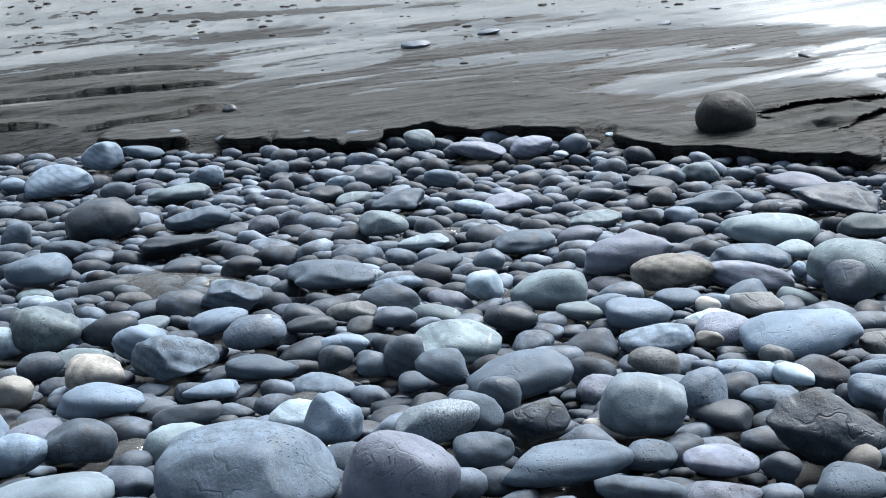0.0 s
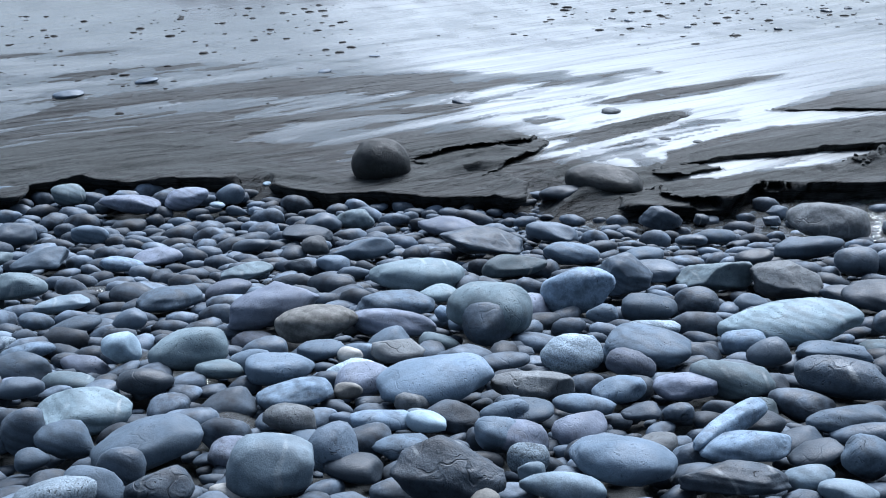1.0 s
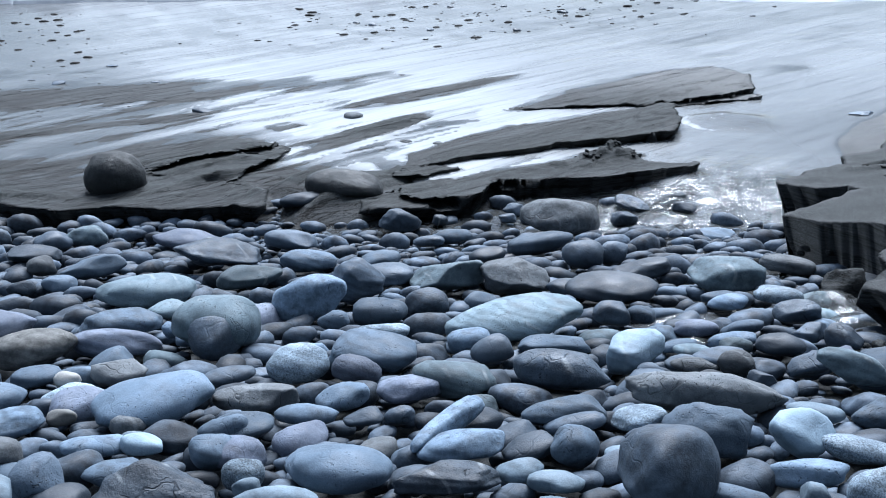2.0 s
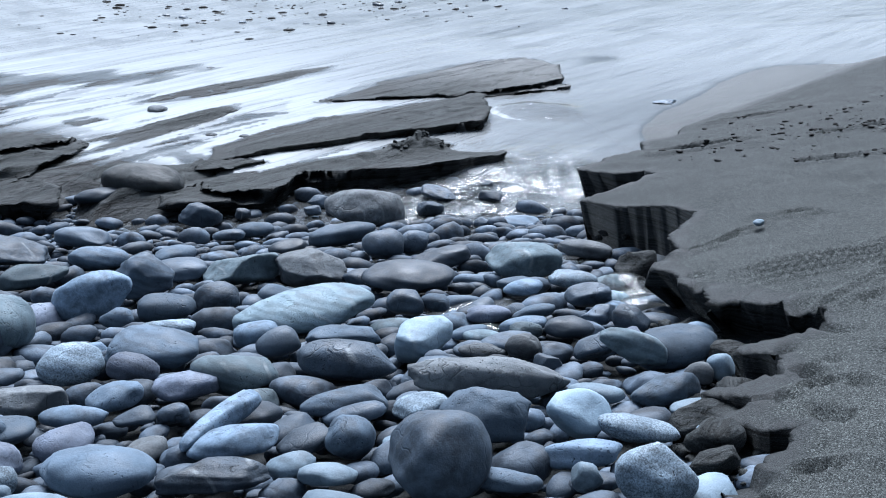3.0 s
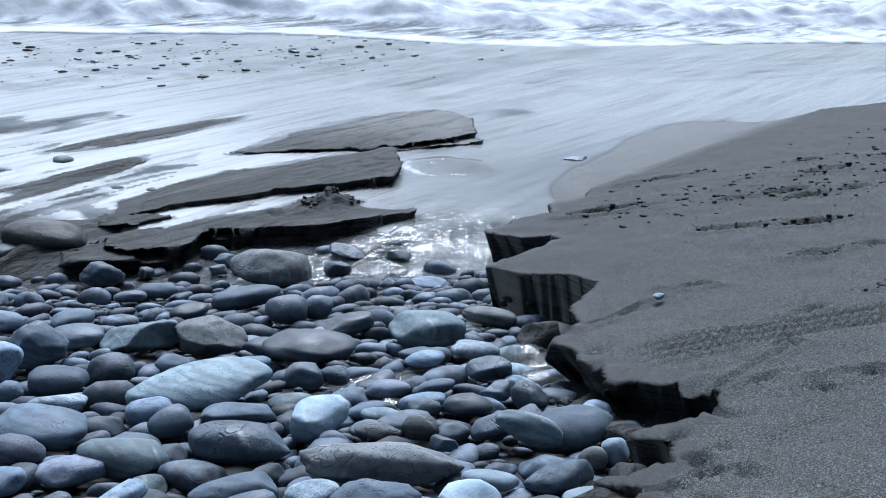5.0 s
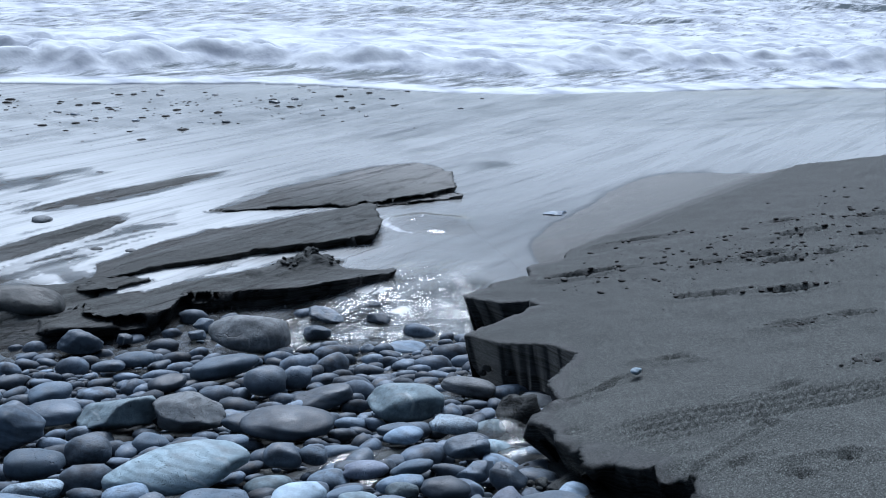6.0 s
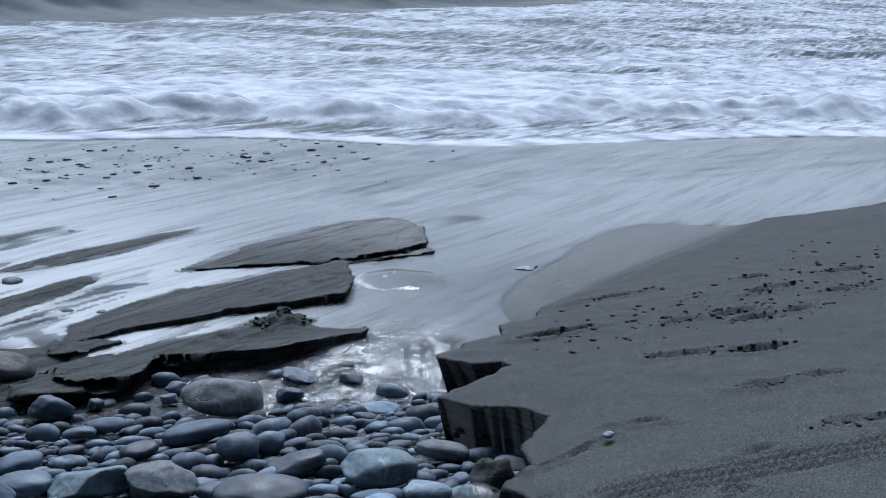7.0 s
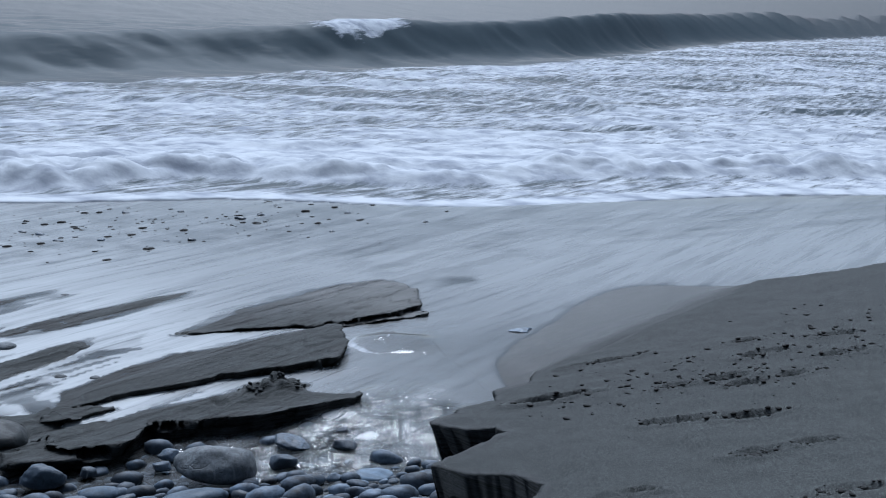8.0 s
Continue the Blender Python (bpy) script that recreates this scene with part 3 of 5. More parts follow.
    near = np.where((np.abs(db) < np.abs(near)) & (sea_side < 0.5), db, near)
    glaze = sea_side * smooth((-db - 0.15 - 0.15 * wander(0.5 * x, y, 0.5, 68, 2)) / 0.5)
    return z, np.clip(wet, 0, 1), near, glaze, np.maximum(smooth((db + 0.05 + 2.6 * sea_side) / 0.1), smooth((-df - 0.12) / 0.1) * smooth((6.9 - y) / 0.3))


def grid_lines(low, high, fine, start, end, rate=1.07, soft=0.0):
    """Even steps from low to high, then slowly longer ones for a soft stretch, then fast ones out to the ends."""
    mid = list(np.arange(low, high + fine / 2, fine))
    for goal, sign in ((start, -1), (end, 1)):
        step, first, more = fine, (mid[0] if sign < 0 else mid[-1]), []
        at = first
        while (goal - at) * sign > 0:
            step *= rate if abs(at - first) < soft else 1.1
            at += sign * step
            more.append(at)
        mid = more[::-1] + mid if sign < 0 else mid + more
    return np.array(mid)


def sheet(name, xs, ys, x, y, z, material, **layers):
    """A mesh over a grid of places."""
    rows, cols = x.shape
    mesh = bpy.data.meshes.new(name)
    mesh.vertices.add(rows * cols)
    mesh.vertices.foreach_set("co", np.stack([x, y, z], -1).astype(np.float32).ravel())
    a = (np.arange(rows - 1)[:, None] * cols + np.arange(cols - 1)).ravel()
    quads = np.stack([a, a + 1, a + cols + 1, a + cols], -1).astype(np.int32)
    mesh.loops.add(quads.size)
    mesh.loops.foreach_set("vertex_index", quads.ravel())
    mesh.polygons.add(len(quads))
    mesh.polygons.foreach_set("loop_start", np.arange(0, quads.size, 4, dtype=np.int32))
    mesh.polygons.foreach_set("use_smooth", np.ones(len(quads), bool))
    mesh.update(calc_edges=True)
    for key, data in layers.items():
        mesh.attributes.new(key, "FLOAT", "POINT").data.foreach_set("value", data.astype(np.float32).ravel())
    mesh.materials.append(material)
    return new(name, mesh)


xs, ys = grid_lines(-4.4, 8.3, 0.022, -400, 600, 1.03, 6.0), grid_lines(1.9, 10.9, 0.022, -80, 900, 1.02, 6.0)
gx, gy = np.meshgrid(xs, ys)
CELL = 0.022
gnear = land(gx, gy)[2]
gy_, gx_ = np.gradient(gnear, ys, xs)


def eased(a, n):
    """Evens out a field over its neighbours."""
    for _ in range(n):
        a = (a + np.roll(a, 1, 0) + np.roll(a, -1, 0) + np.roll(a, 1, 1) + np.roll(a, -1, 1)) / 5
    return a


gx_, gy_ = eased(gx_, 5), eased(gy_, 5)
length = np.maximum(np.hypot(gx_, gy_), 0.3)
gx_, gy_ = gx_ / length, gy_ / length
# Lips of the scarps follow their edge; lips lean out and feet lie back, so that the faces are undercut.
lip = np.abs(gnear) <= 0.6 * CELL
above = gnear > -0.6 * CELL
close = np.exp(-np.abs(gnear) / 0.05)
off_edge = np.where(above, 0.035, -0.035) * close
gz, gwet, _, gglaze, gbank = land(gx + off_edge * gx_, gy + off_edge * gy_)
reach = np.where(np.abs(gnear) < 0.5, (0.075 + 0.12 * ((gx > 2.5) & (gx < 6.2) & (gy < 6.4)) + 0.055 * ((gx > -1.0) & (gx < 3.9) & (gy > 7.2) & (gy < 9.3))) * np.exp(-np.abs(gnear) / 0.10), 0.0) * (0.85 + 0.4 * wander(gx, gy, 0.7, 71, 1))
reach = np.where((gx < -1.5) & (gy > 9.35), 0.15, 1.0) * (1 - 0.65 * smooth((3.85 - gx) / 0.3) * smooth((3.0 - gy) / 0.2)) * reach
push = np.where(above, np.where(gy > 6.8, -0.8, -0.25), 1.0) * reach - np.where(lip, gnear, 0.0)
ground = sheet("ground", xs, ys, gx + push * gx_, gy + push * gy_, gz, SAND, wet=gwet, glaze=gglaze, bank=gbank)
tagged(ground, "dark grey volcanic sand with undercut eroded banks", "beach sand", kind="structure")

# ---- water: the film over bed and flats, and the sea ----
wx, wy = grid_lines(-4.6, 8.0, 0.036, -60, 60), grid_lines(1.7, 12.0, 0.036, -4, 30)
fx, fy = np.meshgrid(wx, wy)
in_flat = np.maximum(smooth((inside(fx, fy, FLATS) - 0.12) / 0.1), smooth((fx - 4.9) / 0.9) * smooth((fy - 6.3) / 1.2))
open_run = np.maximum(smooth((fx - 3.6) / 1.0), 0.8 * smooth((fx - 2.3) / 0.8) * smooth((fy - 6.2) / 0.6))
puddles = pools(fx, fy)
bed_film = np.maximum(bed(fx, fy) - 0.105 + 0.016 * wander(fx, fy, 0.55, 81, 2) + 0.066 * open_run + puddles, -1.165 + 0.075 * open_run) - 0.06 * smooth((1.9 - fy) / 0.3)
film = bed_film * (1 - in_flat) + np.maximum(flat_level(fx, fy) + 0.013, bed_film) * in_flat
film = film + 0.003 * wander(fx * 0.5, fy, 0.22, 82, 2) + 0.0045 * in_flat * smooth((fx - 1.5) / 2.0) * wander(0.25 * (0.92 * fx + 0.39 * fy), 0.92 * fy - 0.39 * fx, 0.11, 88, 2) - 0.06 * np.clip(fy + 0.34 * fx - 18.9, 0, 60)
hu, hv = 0.88 * (fx - 6.98) - 0.47 * (fy - 8.62), 0.47 * (fx - 6.98) + 0.88 * (fy - 8.62)
dome = np.sqrt((hu / 0.46) ** 2 + (hv / 0.34) ** 2) + 0.22 * wander(fx, fy, 0.3, 83, 2)
film = film + 0.012 * in_flat * smooth((fx - 2.7) / 0.6) * smooth((8.6 - fx) / 1.5) * smooth((13.5 - fy) / 2.0)
fall = smooth((1.1 - dome) / 0.65)
film = film + fall * (0.026 + 0.02 * wander(fx, fy, 0.28, 89, 1))
rapid = smooth((fx - 4.0) / 0.9) * smooth((fy - 4.9) / 0.7) * smooth((8.2 - fy) / 1.2) * smooth((7.0 - fx) / 1.0)
film = film + 0.006 * np.minimum(puddles / 0.08, 1) * (1 - in_flat) * wander(fx, fy, 0.16, 87, 2) + rapid * 0.018 * wander(0.8 * fx - 0.5 * fy, 0.5 * (0.8 * fy + 0.5 * fx), 0.15, 84, 3)
churn = wander(fx * 0.6 + fy * 0.4, fy - 0.4 * fx, 0.17, 86, 3)
out_far = smooth((fy + 0.45 * fx - 12.2) / 3.5)
deep_in = smooth((film - land(fx, fy)[0]) / 0.018)
# Paler where the sheet should mirror bright sky, besides its silt.
silt_sheen = (0.24 + 0.66 * smooth((fx - 1.6) / 1.8)) * (1 - 0.62 * smooth((fx - 5.0) / 2.4) * (1 - 0.55 * out_far)) * (1 - 0.35 * smooth((fx - 4.7) / 0.8) * smooth((9.0 - fy) / 0.8)) * (1 - 0.16 * out_far) * in_flat * deep_in
# Pools also get pale patches and foam flecks in place of sky glints.
silt_sheen = np.maximum(silt_sheen, 0.03 * (0.5 + churn) * smooth((puddles - 0.05) / 0.05) * (1 - in_flat))
silt_sheen = silt_sheen * (1 - 0.3 * fall)
silt_sheen = silt_sheen * (1 - rapid) + rapid * deep_in * (0.10 + 0.65 * churn)
calm_film = smooth((13.5 - fy - 0.45 * fx) / 2.0)
stream = sheet("stream_water", wx, wy, fx, fy, film, FILM, foam=0.32 + 0.46 * smooth((0.22 - np.abs(dome - 0.95)) / 0.2) * smooth((0.05 - hu) / 0.3) + 0.34 * smooth((0.12 - np.abs(wander(fx, fy, 0.30, 75, 2))) / 0.12) * fall + 0.04 * fall + 0.30 * rapid * (churn + 0.15) + 0.30 * smooth((puddles - 0.05) / 0.05) * (1 - in_flat) * (churn + 0.2) + 0.13 * smooth((fy + 0.33 * fx - 13.5) / 3.5), silt_sheen=np.clip(silt_sheen, 0, 0.9), chop=rapid * 0.85 + 0.5 * smooth((puddles - 0.05) / 0.05) * (1 - in_flat) + 0.04 * in_flat * calm_film)
tagged(stream, "shallow clear water running over sand and stones", "stream", kind="structure")

# Offshore axis v and longshore axis u.
uu, vv = grid_lines(-4.0, 20.0, 0.075, -2500, 4000, 1.012, 40.0), grid_lines(17.2, 23.0, 0.065, 17.0, 4500, 1.0065, 50.0)
su, sv = np.meshgrid(uu, vv)
ca, sa = 0.945, -0.325
px, py = su * ca - sv * sa, su * sa + sv * ca
edge = 17.9 + 0.5 * wander(su, sv * 0, 6.0, 91, 2) - 0.7 * np.exp(-((su - 8.0) / 3.5) ** 2) + 0.5 * np.exp(-((su - 3.5) / 2.0) ** 2)
inn = sv - edge
puff = 0.25 + 0.75 * np.abs(wander(su, sv, 0.95, 92, 1)) + 0.55 * np.abs(wander(su, sv, 0.48, 89, 1)) + 0.28 * np.abs(wander(su, sv, 0.26, 79, 1))
front = inn - 1.8 - 0.6 * wander(su, sv * 0, 2.5, 98, 2) + 0.8 * smooth((4.0 - su) / 3.0)
bore = np.exp(-np.maximum(front - 0.9, 0) / 2.4) * smooth(front / 0.8)
line = 43.0 + 0.71 * su + 0.009 * np.clip(su - 12.0, 0.0, 30.0) ** 2 + 1.5 * wander(su, sv * 0, 14.0, 90, 1)
off = sv - line
swell = np.where(off < 0, np.exp(-((off / 1.9) ** 2)), np.exp(-((off / 4.5) ** 2)))
trough = np.exp(-(((off + 4.0) / 3.0) ** 2))
crest_z = -1.175 + 0.085 * np.exp(-np.maximum(inn, 0) / 3.0) + 0.025 * smooth(inn / 0.12) + bore * (0.06 + 0.35 * puff * (0.75 + 0.5 * wander(su, sv * 0, 3.0, 78, 2))) + 0.11 * wander(su * 0.45, sv, 0.75, 93, 3) * smooth((inn - 4.0) / 3.0)
crest_z = crest_z + 0.13 * wander(su * 0.35, sv, 1.7, 94, 3) * smooth((inn - 4) / 4) - 0.25 * trough + 1.75 * swell * (0.55 + 0.45 * smooth((su - 3.0) / 11.0)) * (0.92 + 0.16 * wander(su, sv * 0, 12.0, 95, 1))
crest_z = crest_z + 0.007 * np.maximum(sv - 60.0, 0.0)
crest_z = np.where(inn < 0, -1.35, crest_z)
spill = np.exp(-(((su - 14.6) / 4.2) ** 2)) * smooth((off + 2.0 + 0.9 * wander(su, sv * 0.5, 1.5, 97, 3)) / 1.5) * smooth((2.0 - off) / 1.2)
foam = 0.60 + 0.8 * bore + 0.35 * smooth((0.9 - inn) / 0.8) - 0.66 * smooth((off + 8.0 - 0.05 * np.clip(su, 0, 75)) / 3.5) + 0.20 * wander(su * 0.35, sv, 1.6, 96, 4) - 0.08 + 0.95 * spill
foam = foam + 0.40 * smooth((wander(su * 0.07, sv, 5.0, 99, 3) - 0.18) / 0.2) * smooth((off - 3.0) / 3.0)
foam = foam - 0.3 * swell * (1 - spill) - 0.2 * smooth((off - 1.0) / 3.0)
sea = sheet("sea_water", uu, vv, px, py, crest_z, SEA, foam=foam, silt_sheen=foam * 0)
tagged(sea, "grey-blue sea with white surf and a breaking wave", "sea", kind="structure")


# ---- unseen bluff added behind the camera to shade what faces it ----
bu, bv = np.meshgrid(np.linspace(-45, 45, 91), np.linspace(0, 1, 31))
bluff = sheet("backdrop", None, None, bu, -6.5 - 0.004 * bu**2 + 0.7 * wander(bu, bv * 9, 3.0, 121, 3) - 5.0 * bv - 30.0 * np.maximum(bv - 0.9, 0), -0.6 + 24.0 * np.minimum(bv, 0.93) + 0.2 * wander(bu, bv * 9, 1.5, 122, 2), SAND, wet=0.6 + 0 * bu)
tagged(bluff, "unseen dark earth bluff added behind the camera to block skylight", "bluff", kind="structure")


# ---- stones ----
def ball(level):
    bm = bmesh.new()
    bmesh.ops.create_icosphere(bm, subdivisions=level, radius=1.0)
    bm.verts.ensure_lookup_table()
    v = np.array([w.co[:] for w in bm.verts])
    f = np.array([[w.index for w in q.verts] for q in bm.faces], dtype=np.int32)
    bm.free()
    return v, f


BALLS = {k: ball(k) for k in (2, 3, 4, 5)}
dice = np.random.default_rng(11)


def worn(level, cut=0, rng=dice):
    """A unit stone: a ball with flattened sides, swells and dents; cut 1 is broken and angular, 2 a long billet."""
    v = BALLS[level][0].copy()
    box = rng.uniform(2.1, 2.6) if not cut else rng.uniform(2.1, 2.8)
    v = v / (np.abs(v) ** box).sum(1, keepdims=True) ** (1 / box)
    for _ in range(4 if not cut else 10):
        a = rng.normal(size=3)
        a /= np.linalg.norm(a)
        d = rng.uniform(0.76, 0.95) if not cut else rng.uniform(0.62, 0.9)
        over = np.maximum(v @ a - d, 0)
        v = v - np.outer(over * (0.85 if not cut else 0.93), a)
    ph = rng.uniform(0, 50, 3)
    for freq, amp in ((1.0, 0.075), (2.3, 0.03), (5.0, 0.014 if not cut else 0.03), (11.0, 0.004 if not cut else 0.014)):
        w = v * freq + ph
        s = np.sin(w[:, 0] * 1.7 + 1.3 * np.sin(w[:, 1] * 1.1)) * np.cos(w[:, 1] * 1.9 + np.sin(w[:, 2] * 1.4)) + 0.5 * np.sin(w[:, 2] * 2.3 + w[:, 0])
        v = v * (1 + amp * s)[:, None]
    # one end thicker than the other, one flank fuller, the belly flatter than the back
    egg, lean, sag = rng.uniform(-0.26, 0.26), rng.uniform(-0.22, 0.22), rng.uniform(0.0, 0.25)
    v[:, 1] *= 1 + egg * v[:, 0]
    v[:, 2] *= (1 + 0.8 * egg * v[:, 0] + lean * v[:, 1]) * np.where(v[:, 2] < 0, 1 - sag, 1)
    v[:, 0] += 0.16 * rng.uniform(-1, 1) * v[:, 1] ** 2 + 0.10 * rng.uniform(-1, 1) * v[:, 2]
    v[:, :2] /= np.abs(v[:, :2]).max(0)
    v[:, 2] /= np.abs(v[:, 2]).max()
    return v


def stone_mesh(name, v, f, material):
    mesh = bpy.data.meshes.new(name)
    mesh.vertices.add(len(v))
    mesh.vertices.foreach_set("co", v.astype(np.float32).ravel())
    mesh.loops.add(f.size)
    mesh.loops.foreach_set("vertex_index", f.ravel())
    mesh.polygons.add(len(f))
    mesh.polygons.foreach_set("loop_start", np.arange(0, f.size, 3, dtype=np.int32))
    mesh.polygons.foreach_set("use_smooth", np.ones(len(f), bool))
    mesh.update(calc_edges=True)
    mesh.materials.append(material)
    return mesh


WORDS = {
    "blue": "smooth rounded blue-grey beach cobble", "green": "worn greenish-grey beach cobble with faint veins", "dark": "dark slate-grey damp beach cobble",
    "purple": "smooth purple-grey beach cobble", "tan": "pale tan sandstone beach cobble", "pale": "pale grey water-worn beach cobble",
    "speck": "pale speckled granite beach cobble", "basalt": "dark pitted basalt boulder", "char": "rough charcoal-grey beach stone", "brown": "brownish-grey pitted beach stone",
}
placed = []


def cobble(tone, x, y, length, depth, height, yaw, cut=0, lift=0.0, tilt=0.0, name="cobble", label="", base=None):
    """A stone bedded a quarter deep, at a place on the bed; sizes in metres."""
    level = 4 if length > 0.26 else 3
    v = worn(level, cut) * (np.array([length, depth, height]) / 2)
    ob = new(name, stone_mesh(name, v, BALLS[level][1], STONE[tone]))
    z = float(bed(np.array(x), np.array(y))) if base is None else base
    fall = math.degrees(math.atan(0.17)) if base is None else 0.0
    ob.matrix_world = pose(x, y, z + height * 0.375 + lift) @ pose(0, 0, 0, -fall, 0, 0) @ pose(0, 0, 0, 7 * math.sin(41 * x + 3 * y), tilt + 8 * math.sin(29 * y + 7 * x), yaw)
    text = label or WORDS[tone] + (", large, among smaller stones" if length > 0.33 else ", bedded among pebbles")
    tagged(ob, text, "stone", "cobbles on the beach")
    placed.append((x, y, 0.25 * (length + depth)))
    return ob


cobble("pale", -1.15, 2.80, 0.362, 0.259, 0.116, -7)
cobble("blue", -0.63, 2.83, 0.492, 0.394, 0.216, 2)
cobble("purple", -0.23, 2.71, 0.311, 0.249, 0.268, -3)
cobble("dark", -0.98, 2.88, 0.166, 0.133, 0.099, 4)
cobble("dark", -1.18, 3.15, 0.220, 0.176, 0.149, 4)
cobble("blue", -1.35, 3.08, 0.209, 0.167, 0.138, -11)
cobble("blue", -1.24, 3.55, 0.294, 0.235, 0.119, -13)
cobble("tan", -1.33, 3.81, 0.218, 0.175, 0.141, 10)
cobble("tan", -1.58, 3.68, 0.141, 0.113, 0.121, -6)
cobble("blue", -1.10, 3.96, 0.313, 0.250, 0.171, -7, cut=1)
cobble("green", -1.68, 4.34, 0.286, 0.229, 0.197, 15)
cobble("pale", -1.82, 4.26, 0.165, 0.165, 0.144, 0)
cobble("dark", -1.59, 4.00, 0.168, 0.134, 0.101, 10)
cobble("blue", -1.29, 4.19, 0.210, 0.168, 0.142, 0)
cobble("char", -0.86, 4.23, 0.247, 0.198, 0.146, 5)
cobble("blue", -0.79, 3.88, 0.274, 0.205, 0.088, -9)
cobble("dark", -1.45, 4.37, 0.229, 0.183, 0.137, 5)
cobble("dark", -0.93, 3.44, 0.238, 0.127, 0.076, 11)
cobble("blue", -0.91, 3.67, 0.196, 0.157, 0.067, 1)
cobble("blue", -0.45, 3.25, 0.195, 0.195, 0.171, 8, cut=1)
cobble("speck", -0.15, 3.23, 0.264, 0.211, 0.136, 6)
cobble("blue", -0.04, 3.28, 0.179, 0.143, 0.134, -11)
cobble("blue", 0.20, 2.89, 0.360, 0.190, 0.115, 8)
cobble("blue", -0.02, 3.03, 0.180, 0.144, 0.091, 3)
cobble("char", 0.14, 3.21, 0.197, 0.158, 0.133, -5, cut=1)
cobble("pale", 0.46, 3.25, 0.274, 0.220, 0.207, -12)
cobble("char", 0.93, 3.08, 0.362, 0.289, 0.217, 11, cut=1)
cobble("blue", 1.11, 4.03, 0.429, 0.344, 0.174, 0)
cobble("blue", 0.12, 3.61, 0.385, 0.308, 0.155, 7)
cobble("green", -0.10, 4.01, 0.320, 0.256, 0.141, 11)
cobble("dark", -0.28, 3.86, 0.143, 0.143, 0.165, 7)
cobble("blue", -0.14, 3.74, 0.198, 0.158, 0.134, 13)
cobble("blue", 0.62, 4.11, 0.286, 0.229, 0.092, -2)
cobble("brown", 0.57, 3.82, 0.191, 0.153, 0.098, 9)
cobble("green", 0.26, 4.67, 0.320, 0.256, 0.179, -1)
cobble("tan", 0.80, 4.99, 0.364, 0.292, 0.176, 13)
cobble("purple", 0.65, 5.25, 0.457, 0.366, 0.236, 11, cut=1)
cobble("purple", 1.14, 5.00, 0.385, 0.308, 0.127, -10)
cobble("green", 1.45, 5.95, 0.499, 0.348, 0.160, -9)
cobble("blue", 1.21, 5.34, 0.388, 0.257, 0.124, -7)
cobble("blue", 1.51, 5.06, 0.197, 0.157, 0.073, 14)
cobble("blue", -0.68, 5.15, 0.423, 0.276, 0.135, -1)
cobble("blue", -1.05, 4.80, 0.272, 0.218, 0.154, 4, cut=1)
cobble("blue", -2.10, 5.40, 0.336, 0.269, 0.180, -5)
cobble("dark", -2.14, 6.54, 0.473, 0.379, 0.251, 1)
cobble("blue", -1.60, 6.63, 0.389, 0.312, 0.146, -2)
cobble("blue", -2.84, 8.01, 0.478, 0.382, 0.249, -3)
cobble("blue", -2.74, 8.64, 0.33, 0.27, 0.23, -20)
cobble("green", -0.52, 6.21, 0.269, 0.215, 0.156, 3)
cobble("blue", -0.47, 6.95, 0.365, 0.292, 0.142, 12, cut=1)
cobble("purple", -0.02, 8.49, 0.432, 0.354, 0.138, 6)
cobble("green", -0.44, 8.78, 0.256, 0.205, 0.157, 13)
cobble("dark", -0.73, 7.87, 0.299, 0.239, 0.170, 11)
cobble("blue", 0.21, 5.77, 0.329, 0.263, 0.111, 15)
cobble("purple", 0.49, 5.90, 0.242, 0.193, 0.101, 6)
cobble("green", -1.94, 7.59, 0.414, 0.331, 0.132, -9)
cobble("purple", -1.20, 6.48, 0.188, 0.150, 0.099, 11)
cobble("pale", -0.00, 4.81, 0.165, 0.132, 0.144, 14)
cobble("green", 0.37, 4.49, 0.188, 0.151, 0.076, 12)
cobble("blue", 0.60, 4.42, 0.283, 0.227, 0.104, 3)
cobble("brown", -0.54, 4.57, 0.222, 0.177, 0.087, 7)
cobble("dark", -0.35, 4.45, 0.172, 0.138, 0.091, -7)
cobble("dark", 0.10, 4.36, 0.216, 0.173, 0.107, 10)
cobble("char", 0.65, 3.41, 0.164, 0.164, 0.165, 3)
cobble("dark", 0.71, 3.33, 0.195, 0.156, 0.072, -5)
cobble("tan", 0.35, 3.23, 0.165, 0.096, 0.053, -11)
cobble("blue", 0.44, 3.00, 0.155, 0.124, 0.074, 11)
cobble("purple", 0.62, 2.96, 0.230, 0.182, 0.074, 15)
cobble("dark", 0.78, 2.93, 0.114, 0.091, 0.076, -11)
cobble("blue", 0.91, 2.76, 0.191, 0.153, 0.107, 9)
cobble("blue", 0.38, 2.76, 0.238, 0.141, 0.076, -2)
cobble("blue", -0.53, 4.15, 0.214, 0.123, 0.068, -9)
cobble("dark", -0.53, 3.94, 0.135, 0.108, 0.094, -5)
cobble("dark", -0.39, 3.85, 0.145, 0.116, 0.099, 8)
cobble("blue", -0.24, 3.64, 0.110, 0.088, 0.080, 11)
cobble("dark", 0.03, 3.44, 0.152, 0.122, 0.132, -12)
cobble("blue", -1.07, 4.53, 0.259, 0.203, 0.083, 4)
cobble("dark", -0.68, 4.41, 0.208, 0.167, 0.075, -12)
cobble("purple", 0.36, 8.51, 0.320, 0.256, 0.148, 7)
cobble("dark", 0.67, 8.51, 0.208, 0.167, 0.151, -4)
cobble("dark", 1.21, 7.72, 0.237, 0.190, 0.150, 12)
cobble("green", 1.42, 7.78, 0.276, 0.220, 0.137, 14)
cobble("purple", 1.97, 7.36, 0.435, 0.334, 0.139, 1)
cobble("char", 2.01, 6.73, 0.553, 0.412, 0.177, 15, cut=1)
